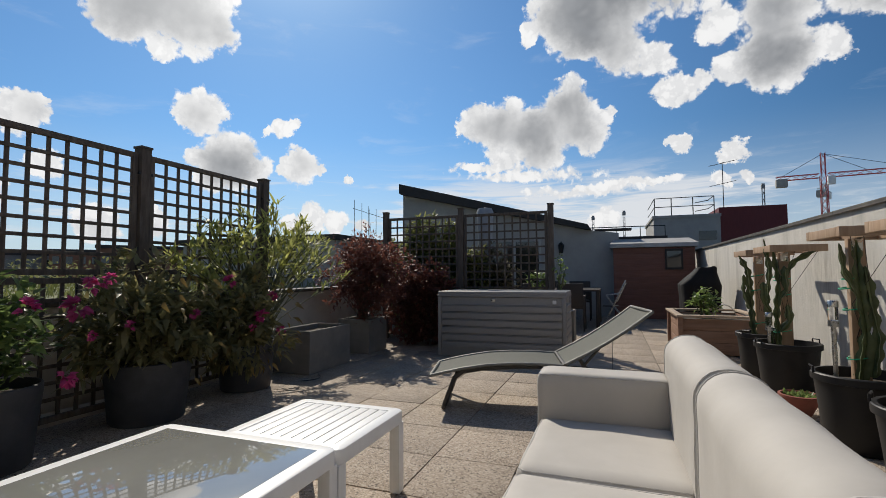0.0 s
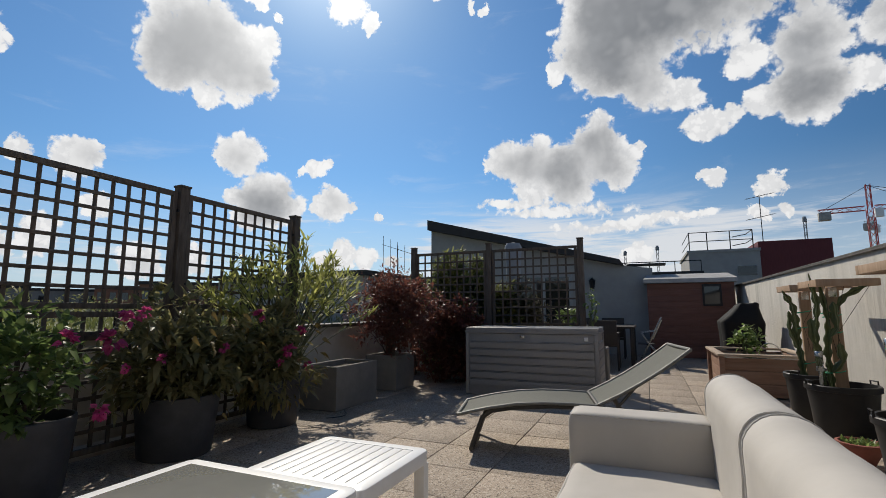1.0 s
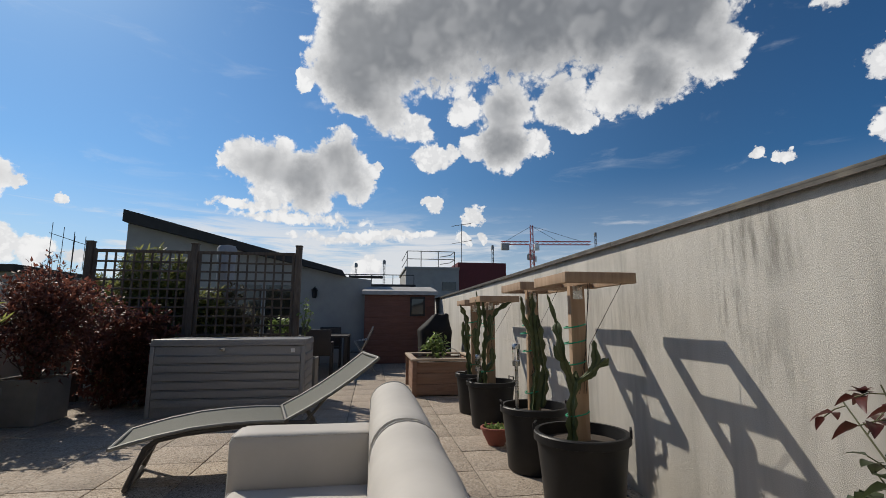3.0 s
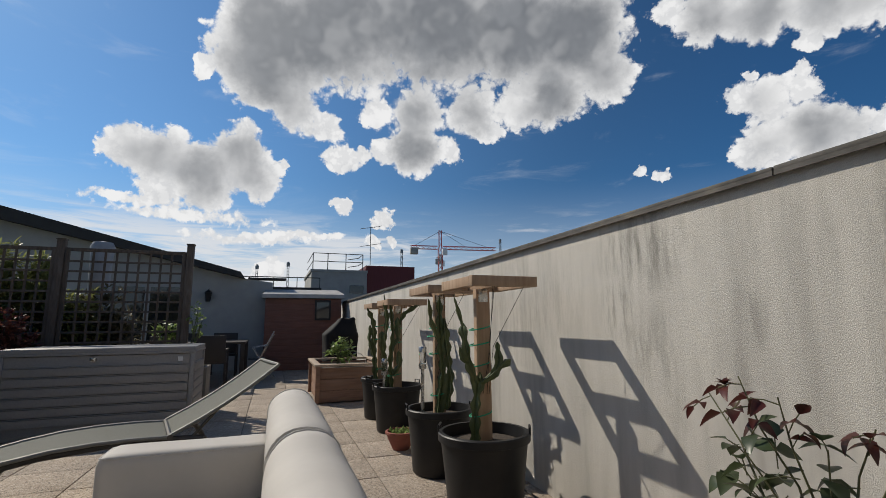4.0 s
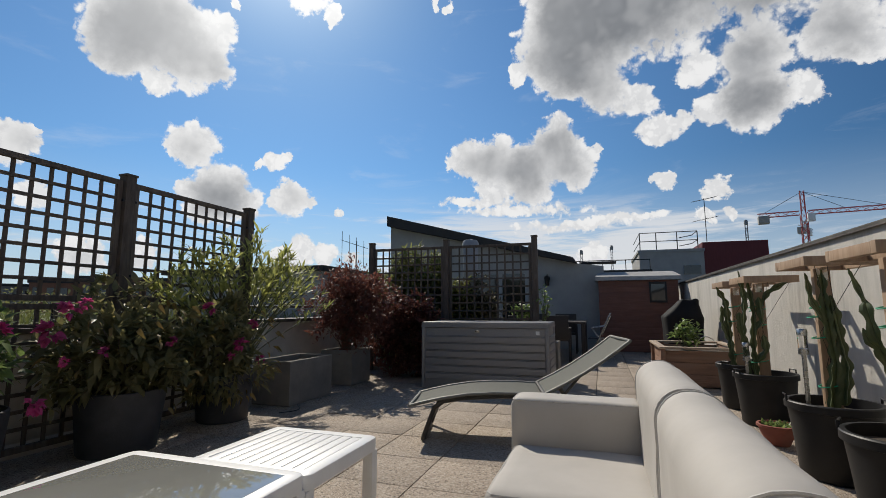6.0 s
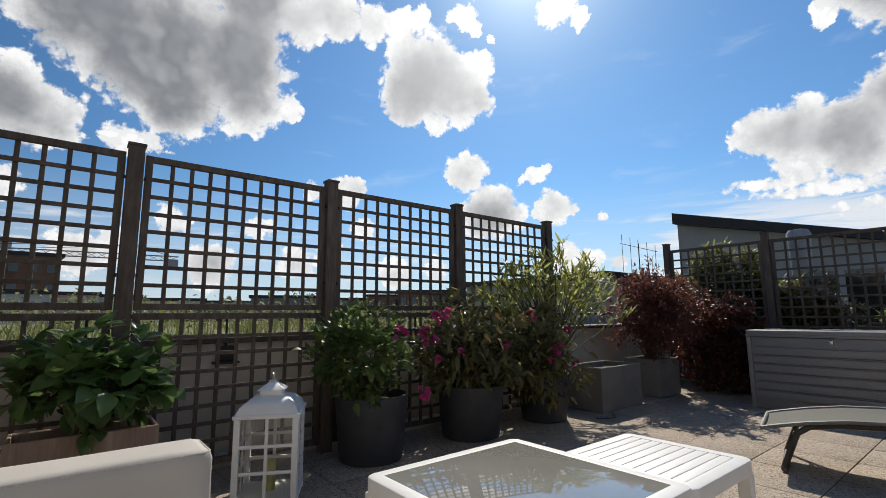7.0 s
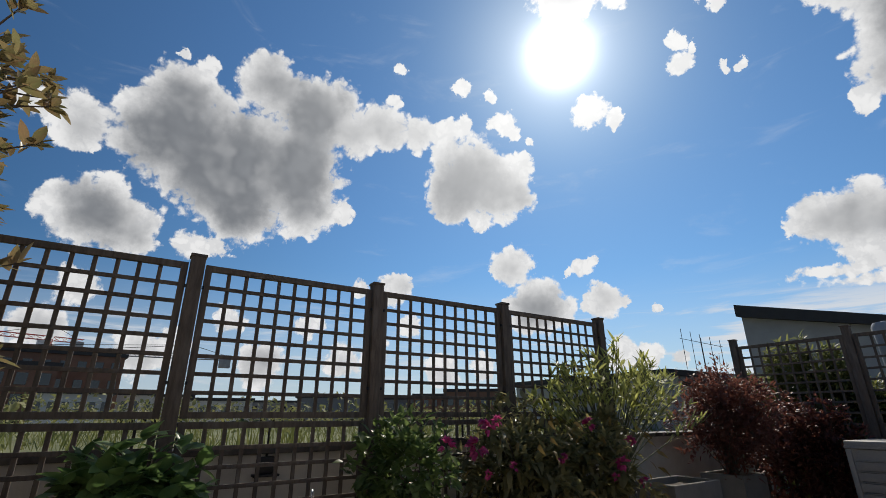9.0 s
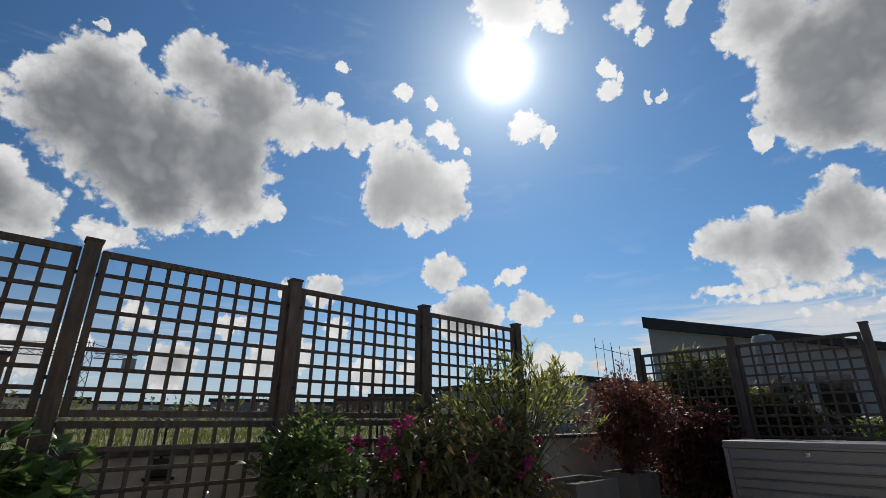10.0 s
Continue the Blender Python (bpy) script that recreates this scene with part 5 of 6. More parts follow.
def support(at, z, size, seed):
    x, y = at
    t = thing("plant_support", "fresh pine post with a square timber frame on top", "plant support", (x, y, 0.36), group="cactus supports")
    z -= 0.36
    a, b = -0.17, 0.245
    bm = bmesh.new()
    box(bm, (-0.045, -0.0225, 0.0), (0.045, 0.0225, z - 0.062), 0.004)
    part("post", bm, M_PINE, t)
    for y2 in (-size / 2, size / 2):
        bm = bmesh.new()
        box(bm, (a, y2 - 0.022, z - 0.06), (b, y2 + 0.022, z), 0.004)
        part("beam", bm, M_PINE, t)
    for x2 in (a + 0.022, 0.02, b - 0.022):
        bm = bmesh.new()
        box(bm, (x2 - 0.022, -size / 2 + 0.0225, z - 0.058), (x2 + 0.022, size / 2 - 0.0225, z - 0.002), 0.004)
        part("cross_beam", bm, M_PINE, t)
    bm = bmesh.new()
    box(bm, (-0.03, -0.026, z - 0.14), (0.03, -0.0228, z - 0.06), 0.001)
    part("bracket", bm, M_STEEL, t, "perforated steel angle bracket")
    rng = random.Random(seed)
    for zz in (0.19, 0.47 + 0.02 * seed, 0.59 + 0.03 * seed, 0.68):
        bm = bmesh.new()
        rx, ry, cx = rng.uniform(0.055, 0.07), rng.uniform(0.04, 0.055), rng.uniform(-0.04, -0.01)
        tube(bm, [(cx + rx * math.cos(q * math.pi / 6), -0.02 + ry * math.sin(q * math.pi / 6), zz + 0.012 * math.cos(q * math.pi / 6)) for q in range(13)], 0.0042, 5)
        part("tie", bm, M_GREENTIE, t, "green plastic garden tie")
    for k in range(3):
        bm = bmesh.new()
        tube(bm, [(rng.uniform(-0.12, 0.2), -size / 2, z - 0.05), (rng.uniform(-0.05, 0.05), -0.05, rng.uniform(0.45, 0.6)), (rng.uniform(-0.03, 0.03), -0.03, 0.3)], 0.0018, 4)
        part("string", bm, M_STRING, t)
    return t


POTS = [((0.64, 3.18), 0.264, 1.335, 0.45), ((0.655, 4.0), 0.25, 1.345, 0.45), ((0.68, 5.38), 0.25, 1.31, 0.46), ((0.67, 6.10), 0.23, 1.30, 0.45)]
for k, ((x, y), r, z, size) in enumerate(POTS):
    p = round_pot("black_pot", "big black plastic pot with a rim and handles", (x, y, 0), r * 0.80, r - 0.012, 0.45, M_BLACKPOT, "cactus pots", 0.016, 44)
    for s in (-1, 1):
        bm = bmesh.new()
        a0 = -0.5 + 0.4 * k + (0 if s < 0 else math.pi)
        e = [(r * math.cos(a0 + q * 0.16) * 1.01, r * math.sin(a0 + q * 0.16) * 1.01) for q in (-1, -1, 1, 1)]
        tube(bm, [(*e[0], 0.44), (*e[1], 0.478), (*e[2], 0.478), (*e[3], 0.44)], 0.007, 6)
        part("handle", bm, M_BLACKPOT, p)
    support((x, y), z, size, k)
    c = thing("cactus", "tall ribbed green cactus tied to a pine post", "cactus", (x - 0.07, y - 0.03, 0.39), group="potted cacti")
    z0 = z - 0.39
    if k == 0:
        cactus(c, [(0, 0, 0), (-0.005, -0.02, 0.20), (0.02, -0.04, 0.40)], 0.056, 1)
        cactus(c, [(0.0, -0.03, 0.34), (-0.05, -0.06, 0.45), (-0.075, -0.06, 0.58), (-0.085, -0.05, 0.68)], 0.050, 2, 3)
        cactus(c, [(-0.08, -0.05, 0.64), (-0.11, -0.05, 0.74), (-0.14, -0.05, 0.83)], 0.024, 15, 3)
        cactus(c, [(0.02, -0.05, 0.34), (0.08, -0.07, 0.38), (0.14, -0.07, 0.43), (0.20, -0.08, 0.47)], 0.044, 3, 3)
        cactus(c, [(0.09, -0.07, 0.38), (0.13, -0.06, 0.46), (0.13, -0.05, 0.57)], 0.044, 14, 3)
        cactus(c, [(-0.04, -0.05, 0.44), (-0.10, -0.08, 0.49), (-0.12, -0.08, 0.55)], 0.034, 4, 3)
    elif k == 1:
        cactus(c, [(0.05, 0, 0), (0.08, -0.03, 0.30), (0.05, -0.04, 0.62), (0.05, -0.04, 0.88)], 0.058, 5)
        cactus(c, [(0.10, -0.03, 0.05), (0.13, -0.05, 0.28), (0.10, -0.05, 0.5), (0.08, -0.05, 0.72)], 0.048, 6)
        cactus(c, [(0.04, -0.04, 0.56), (-0.03, -0.07, 0.68), (-0.05, -0.07, 0.86)], 0.036, 7, 3)
    elif k == 2:
        cactus(c, [(0, 0, 0), (-0.02, -0.04, 0.3), (0.0, -0.05, 0.6), (-0.03, -0.05, 0.88)], 0.043, 8)
        cactus(c, [(-0.05, 0, 0.05), (-0.09, -0.03, 0.4), (-0.06, -0.05, 0.72), (-0.10, -0.06, 0.98)], 0.036, 9)
        cactus(c, [(0.02, -0.04, 0.6), (0.12, -0.08, 0.78), (0.22, -0.09, 0.84), (0.30, -0.09, 0.90)], 0.04, 10, 3)
        cactus(c, [(0.0, -0.05, 0.16), (0.06, -0.09, 0.26), (0.05, -0.09, 0.40)], 0.05, 11, 3)
        cactus(c, [(-0.06, -0.05, 0.30), (-0.12, -0.08, 0.42), (-0.12, -0.08, 0.60)], 0.045, 16, 3)
        cactus(c, [(0.0, -0.05, 0.44), (0.05, -0.08, 0.52), (0.04, -0.08, 0.74)], 0.045, 17, 3)
    else:
        cactus(c, [(0, 0, 0), (-0.02, 0, 0.35), (-0.04, -0.02, 0.7), (-0.12, -0.03, 0.86)], 0.05, 12)
        cactus(c, [(-0.03, 0, 0.3), (-0.09, -0.02, 0.5), (-0.08, -0.02, 0.66)], 0.04, 13, 3)

# solar stake lamps in the second and third pot
for (x, y, top) in ((0.50, 3.93, 0.90), (0.52, 5.28, 0.72)):
    t = thing("solar_lamp", "steel solar stake lamp with a clear glass head", "garden lamp", (x, y, 0.37), group="solar stake lamps")
    h = top - 0.37
    bm = bmesh.new()
    tube(bm, [(0, 0, 0), (0, 0, h - 0.16)], 0.013, 12)
    part("stake", bm, M_STEEL, t)
    bm = bmesh.new()
    lathe(bm, [(0.028, h - 0.16), (0.028, h - 0.125), (0.012, h - 0.12), (0, h - 0.12)], 20)
    part("collar", bm, M_STEEL, t)
    bm = bmesh.new()
    lathe(bm, [(0.029, h - 0.04), (0.029, h - 0.008), (0.024, h), (0, h)], 20)
    part("cap", bm, M_STEEL, t)
    bm = bmesh.new()
    lathe(bm, [(0.026, h - 0.124), (0.027, h - 0.041)], 20)
    part("glass_head", bm, M_GLASS, t)
bowl = thing("terracotta_bowl", "small terracotta bowl of succulents on the floor", "plant pot", (0.54, 4.68, 0))
bm = bmesh.new()
lathe(bm, [(0.07, 0), (0.075, 0.01), (0.115, 0.09), (0.125, 0.13), (0.137, 0.132), (0.137, 0.15), (0.12, 0.152), (0.115, 0.13), (0, 0.125)], 28)
part("bowl", bm, M_TERRACOTTA, bowl)
su = thing("succulent", "small green succulent in a terracotta bowl", "plant", (0.54, 4.68, 0.13))
rng = random.Random(4)
leafy(su, leaf_mesh("leaf", 0.045, 0.022, L_FRESH, 0.4, 0.0), [leaf_pose(Vector((rng.uniform(-0.08, 0.08), rng.uniform(-0.08, 0.08), 0)), rand_dir(rng, 0.9), 0, rng.uniform(0.7, 1.2)) for k in range(110)], 110)

# ---- timber planter with herbs ----
tp = thing("timber_planter", "low brown timber planter box with a pale rim", "planter", (0.06, 7.27, 0))
board = cube_mesh("board", (0.88, 0.025, 0.148), M_CEDAR, 0.004)
sideb = cube_mesh("board", (1.18, 0.025, 0.148), M_CEDAR, 0.004)
for k in range(3):
    z = 0.085 + k * 0.152
    shared("board", board, tp, pose(0.46, 0.02, z))
    shared("board", board, tp, pose(0.46, 1.22, z))
    shared("board", sideb, tp, pose(0.02, 0.62, z, 0, 0, 90))
    shared("board", sideb, tp, pose(0.90, 0.62, z, 0, 0, 90))
for x in (-0.005, 0.925):
    for y in (-0.005, 1.245):
        bm = bmesh.new()
        box(bm, (x - 0.03, y - 0.03, 0), (x + 0.03, y + 0.03, 0.485), 0.004)
        part("corner_post", bm, M_CEDAR, tp)
bm = bmesh.new()
for lo, hi in (((-0.05, -0.05, 0.487), (0.97, 0.04, 0.515)), ((-0.05, 1.20, 0.487), (0.97, 1.29, 0.515)), ((-0.05, 0.041, 0.487), (0.04, 1.199, 0.515)), ((0.88, 0.041, 0.487), (0.97, 1.199, 0.515))):
    box(bm, lo, hi, 0.004)
part("rim", bm, material("pale_planter_rim", (0.42, 0.33, 0.25), 0.7, color2=(0.34, 0.26, 0.19), scale=8, stretch=(0.6, 4, 4), bump=0.15), tp, "pale weathered rim boards")
bm = bmesh.new()
box(bm, (0.035, 0.035, 0.05), (0.885, 1.205, 0.44), 0.0)
part("soil", bm, M_SOIL, tp)
shrub("herb_plant", "bright green leafy young plant in the timber planter", (0.40, 7.75, 0.43), (0.40, 7.75, 0.66), (0.20, 0.18, 0.20), 30, 6, leaf_mesh("leaf", 0.085, 0.05, L_FRESH), 170, 71, 0.2, 8, M_GREENSTEM)
bm = bmesh.new()
tube(bm, [(0.66 + 0.14 * math.cos(q * math.pi / 10), 7.72, 0.43 + 0.20 * math.sin(q * math.pi / 10)) for q in range(11)], 0.006, 6)
tagged(new("wire_hoop", meshed("wire_hoop", bm, M_STEEL)), "thin steel wire hoop stuck in the planter soil", "hoop")

# ---- covered barbecue ----
bq = thing("covered_barbecue", "barbecue under a draped black fabric cover", "barbecue", (0.62, 9.4, 0))
bm = bmesh.new()
rows = [(0.285, 0.33, 0.05), (0.29, 0.33, 0.2), (0.285, 0.325, 0.36), (0.29, 0.33, 0.5), (0.29, 0.33, 0.64), (0.295, 0.335, 0.76), (0.305, 0.34, 0.84), (0.30, 0.335, 0.87), (0.245, 0.29, 0.955),
        (0.20, 0.25, 1.03), (0.165, 0.22, 1.09), (0.15, 0.20, 1.14), (0.13, 0.18, 1.165), (0.0, 0.0, 1.18)]
seg = 72
rings = []
for i, (rx, ry, z) in enumerate(rows):
    ring = []
    for k in range(seg):
        a = 2 * math.pi * k / seg
        c, s = math.cos(a), math.sin(a)
        q = (abs(c) ** 7 + abs(s) ** 7) ** (-1 / 7)
        f = noise.noise(Vector((c * 3.2, s * 3.2, z * 1.1))) * 0.055 + abs(noise.noise(Vector((c * 6, s * 6, z * 2.4 + 4)))) * 0.05
        q *= 1 + (f - 0.02) * (1.0 if z < 0.8 else 0.55)
        ring.append(bm.verts.new((rx * c * q + 0.40 * max(0, z - 0.87), ry * s * q, z + (0.03 * noise.noise(Vector((c * 2, s * 2, z * 3))) if z > 0.1 else 0.02 * math.sin(5 * a)))))
    rings.append(ring)
for q, w in zip(rings, rings[1:-1]):
    for k in range(seg):
        bm.faces.new((q[k], q[(k + 1) % seg], w[(k + 1) % seg], w[k]))
bm.faces.new(rings[-2])
part("cover", bm, M_BLACKFABRIC, bq)
for x in (-0.22, 0.22):
    bm = bmesh.new()
    tube(bm, [(x, -0.2, 0.0), (x, -0.2, 0.10)], 0.02, 8)
    tube(bm, [(x, 0.2, 0.0), (x, 0.2, 0.10)], 0.02, 8)
    part("leg", bm, M_DARKMETAL, bq)

# ---- shed ----
sh = thing("garden_shed", "red-brown boarded garden shed with a pale flat roof", "shed", (-0.74, 12.18, 0))
bm = bmesh.new()
box(bm, (0.02, 0.02, 0), (1.72, 0.95, 1.66), 0.0)
part("wall", bm, M_SHED, sh)
sb = cube_mesh("board", (1.74, 0.016, 0.136), M_SHED, 0.004)
for k in range(12):
    shared("board", sb, sh, pose(0.87, 0.008, 0.07 + k * 0.138, -3))
bm = bmesh.new()
vs = [bm.verts.new(p) for p in ((-0.07, -0.12, 1.665), (1.80, -0.12, 1.665), (1.80, 1.0, 1.665), (-0.07, 1.0, 1.665), (-0.07, -0.12, 1.755), (1.80, -0.12, 1.755), (1.70, 0.5, 1.90), (0.02, 0.5, 1.90), (-0.07, 1.0, 1.755), (1.80, 1.0, 1.755))]
for f in ((0, 3, 2, 1), (0, 1, 5, 4), (4, 5, 6, 7), (7, 6, 9, 8), (3, 8, 9, 2), (1, 2, 9, 6, 5), (0, 4, 7, 8, 3)):
    bm.faces.new([vs[i] for i in f])
part("roof", bm, M_SHEDROOF, sh, smooth=False)
bm = bmesh.new()
for lo, hi in (((1.12, -0.03, 1.14), (1.16, 0.0, 1.62)), ((1.45, -0.03, 1.14), (1.49, 0.0, 1.62)), ((1.16, -0.03, 1.14), (1.45, 0.0, 1.19)), ((1.16, -0.03, 1.57), (1.45, 0.0, 1.62))):
    box(bm, lo, hi, 0.003)
wn = part("window", bm, M_DARKMETAL, sh)
bm = bmesh.new()
box(bm, (1.16, -0.018, 1.19), (1.45, -0.006, 1.57))
part("pane", bm, M_DARKGLASS, wn)

# ---- dining set by the far house ----


def dining_chair(at, turn):
    c = thing("dining_chair", "dark woven armchair at the terrace table", "chair", at, turn, "dining chairs")
    bm = bmesh.new()
    box(bm, (-0.24, -0.24, 0.41), (0.24, 0.22, 0.45), 0.012)
    part("seat", bm, M_DARKCHAIR, c)
    bm = bmesh.new()
    box(bm, (-0.24, -0.26, 0.44), (0.24, -0.23, 0.88), 0.01)
    part("backrest", bm, M_DARKCHAIR, c)
    for x in (-0.245, 0.245):
        bm = bmesh.new()
        box(bm, (x - 0.02, -0.24, 0.63), (x + 0.02, 0.22, 0.655), 0.006)
        part("armrest", bm, M_DARKCHAIR, c)
        for y in (-0.24, 0.20):
            bm = bmesh.new()
            box(bm, (x - 0.016, y - 0.016, 0), (x + 0.016, y + 0.016, 0.63), 0.004)
            part("leg", bm, M_DARKCHAIR, c)
    return c


ch = dining_chair((-1.52, 9.55, 0), 0)
copy_thing(ch, pose(-2.15, 9.6, 0, 0, 0, -6))
copy_thing(ch, pose(-1.50, 11.6, 0, 0, 0, 180))
copy_thing(ch, pose(-2.2, 11.6, 0, 0, 0, 176))
dt = thing("dining_table", "dark rectangular terrace dining table", "table", (-1.62, 10.55, 0))
bm = bmesh.new()
box(bm, (-0.95, -0.72, 0.715), (0.62, 0.72, 0.75), 0.006)
part("tabletop", bm, M_DARKCHAIR, dt)
for x in (-0.90, 0.57):
    for y in (-0.66, 0.66):
        bm = bmesh.new()
        box(bm, (x - 0.035, y - 0.035, 0), (x + 0.035, y + 0.035, 0.714), 0.004)
        part("leg", bm, M_DARKCHAIR, dt)
# folding chair at the table's end
fc = thing("folding_chair", "light metal folding chair with dark fabric at the table", "chair", (-0.72, 10.5, 0), 90, "folding chairs")
for x in (-0.22, 0.22):
    bm = bmesh.new()
    tube(bm, [(x, 0.25, 0.0), (x, 0.05, 0.40), (x, -0.20, 0.92)], 0.012, 8)
    part("side_tube", bm, M_STEEL, fc)
    bm = bmesh.new()
    tube(bm, [(x, -0.25, 0.0), (x, 0.0, 0.35), (x, 0.18, 0.62), (x, -0.1, 0.66)], 0.012, 8)
    part("side_tube", bm, M_STEEL, fc)
bm = bmesh.new()
box(bm, (-0.21, -0.05, 0.40), (0.21, 0.25, 0.412), 0.003)
part("seat", bm, M_DARKCHAIR, fc)
bm = bmesh.new()
box(bm, (-0.21, -0.006, 0), (0.21, 0.006, 0.42), 0.002, pose(0, -0.03, 0.48, 25))
part("backrest", bm, M_DARKCHAIR, fc)

# folded parasol under a grey cover, behind the trellis screen
pa = thing("folded_parasol", "folded parasol in a grey-blue fabric cover", "parasol", (-2.86, 8.3, 0))
bm = bmesh.new()
lathe(bm, [(0.06, 0.75), (0.10, 0.85), (0.12, 1.4), (0.135, 2.0), (0.15, 2.16), (0.12, 2.22), (0.04, 2.235), (0, 2.235)], 18)
part("cover", bm, M_GREYFABRIC, pa)
bm = bmesh.new()
tube(bm, [(0, 0, 0), (0, 0, 0.78)], 0.025, 10)
part("pole", bm, M_STEEL, pa)
bm = bmesh.new()
lathe(bm, [(0.26, 0), (0.26, 0.05), (0.05, 0.09), (0, 0.09)], 24)
part("base", bm, M_CONCRETE, pa)

# wall lantern on the white wall
wl = thing("wall_lantern", "black lantern on the white house wall", "wall lamp", (-1.98, YF - 0.005, 1.72))
bm = bmesh.new()
box(bm, (-0.04, -0.02, -0.10), (0.04, 0.0, 0.12), 0.004)
tube(bm, [(0, -0.01, 0.09), (0, -0.08, 0.16), (0, -0.13, 0.13)], 0.008, 6)
part("bracket", bm, M_DARKMETAL, wl)
bm = bmesh.new()
lathe(bm, [(0.045, -0.14), (0.05, -0.12), (0.075, 0.06), (0.085, 0.065), (0.03, 0.12), (0, 0.13)], 6, (0, -0.13, 0))
part("lantern_body", bm, M_DARKMETAL, wl)

# rose in a pot behind the sofa
rp = round_pot("round_pot", "black plastic pot holding a rose behind the sofa", (0.70, 1.40, 0), 0.15, 0.18, 0.33, M_BLACKPOT, "", 0.012)
ro = thing("rose_bush", "sparse thorny rose bush with dark and reddish leaves", "shrub", (0.70, 1.40, 0.26))
rng = random.Random(91)
ROSE, ROSER = leaf_mesh("leaf", 0.062, 0.046, L_ROSE, 0.30, 0.30), leaf_mesh("young_leaf", 0.058, 0.034, L_ROSERED, 0.45, 0.35)
CANES = [(0.02, 0.30, 0.60), (0.0, 0.18, 0.66), (-0.02, 0.06, 0.62), (0.02, 0.24, 0.44), (0.0, -0.14, 0.46), (-0.05, -0.26, 0.36), (0.05, 0.0, 0.50), (0.10, -0.08, 0.56), (-0.08, 0.12, 0.48)]
for k, tip in enumerate(CANES):
    tip = Vector(tip)
    for j in range(6):
        u = 0.42 + 0.58 * (j + rng.random()) / 6
        at = tip * u
        at.x, at.y = tip.x * (u + (u * u - u) * 0.6), tip.y * (u + (u * u - u) * 0.6)
        way = (rand_dir(rng, 0.15) + Vector((-0.3, 0, 0))).normalized()
        end = at + way * rng.uniform(0.05, 0.085)
        bm = bmesh.new()
        tube(bm, [at, at.lerp(end, 0.5) + Vector((0, 0, 0.006)), end], 0.0018, 4)
        part("twig", bm, M_GREENSTEM, ro)
        side = way.cross(Vector((0, 0, 1))).normalized()
        young = tip.z > 0.55 and u > 0.80
        for q, w in ((end, way), (at.lerp(end, 0.6), way * 0.3 + side), (at.lerp(end, 0.6), way * 0.3 - side)):
            w = (w + Vector((0, 0, rng.uniform(-0.7, 0.15))) + rand_dir(rng) * 0.25).normalized()
            shared("young_leaf" if young else "leaf", ROSER if young else ROSE, ro, leaf_pose(q, w, rng.uniform(-0.7, 0.7), rng.uniform(0.7, 1.15)))
stems(ro, rng, (0, 0, 0), CANES, 0.005, M_GREENSTEM, 0.05)
bm = bmesh.new()
for j in range(11):
    me = PETAL.copy()
    me.transform(leaf_pose(Vector((0, 0, 0.004)), Vector((math.cos(j * 2.4), math.sin(j * 2.4), 0.5 + 0.14 * j)), 0.0, 0.62))
    bm.from_mesh(me)
    bpy.data.meshes.remove(me)
ob = part("rose_flower", bm, L_ROSERED, ro, "dark red wilting rose")
ob.location = Vector(CANES[1]) + Vector((-0.02, 0.03, -0.03))
# cable on the floor by the wall
bm = bmesh.new()
tube(bm, [(1.05 - 0.03 * math.sin(k * 0.9), 1.2 + 0.25 * k, 0.008) for k in range(22)], 0.006, 6)
tagged(new("floor_cable", meshed("floor_cable", bm, M_BLACKRAIL)), "black cable lying on the slabs along the wall", "cable")
bm = bmesh.new()
tube(bm, [(-3.75 + 0.1 * math.sin(k * 0.5), 4.35 + 0.05 * k, 0.006) for k in range(9)], 0.004, 5)
tagged(new("floor_cable", meshed("floor_cable", bm, M_BLACKRAIL)), "thin black cable lying near the concrete planter", "cable")

# ---- neighbouring roofs and the distance ----
rb = thing("red_building", "roof building clad in dark red beside a white stair block", "building", (0, 24.5, 0))
bm = bmesh.new()
box(bm, (3.88, 0.0, -18), (6.50, 5, 4.03), 0.0)
part("red_wall", bm, M_RED, rb)
bm = bmesh.new()
box(bm, (1.12, -0.3, -18), (3.87, 5, 3.70), 0.0)
box(bm, (1.06, -0.36, 3.60), (3.90, 5, 3.72), 0.0)
part("white_wall", bm, M_WHITEWALL, rb)
bm = bmesh.new()
box(bm, (3.0, -0.34, 2.55), (3.7, -0.30, 2.95), 0.0)
part("window", bm, M_DARKGLASS, rb)
rl = thing("roof_railing", "black steel railing on the white stair block", "railing", (0, 24.5, 3.72))
for x in (1.18, 1.9, 2.8, 3.66):
    bm = bmesh.new()
    tube(bm, [(x, -0.2, 0), (x, -0.2, 0.83)], 0.022, 6)
    part("post", bm, M_BLACKRAIL, rl)
for z in (0.83, 0.42):
    bm = bmesh.new()
    tube(bm, [(1.18, 4.0, z), (1.18, -0.2, z), (3.66, -0.2, z), (3.66, 1.2, z), (3.1, 1.2, z - 0.1)], 0.02, 6)
    part("rail", bm, M_BLACKRAIL, rl)


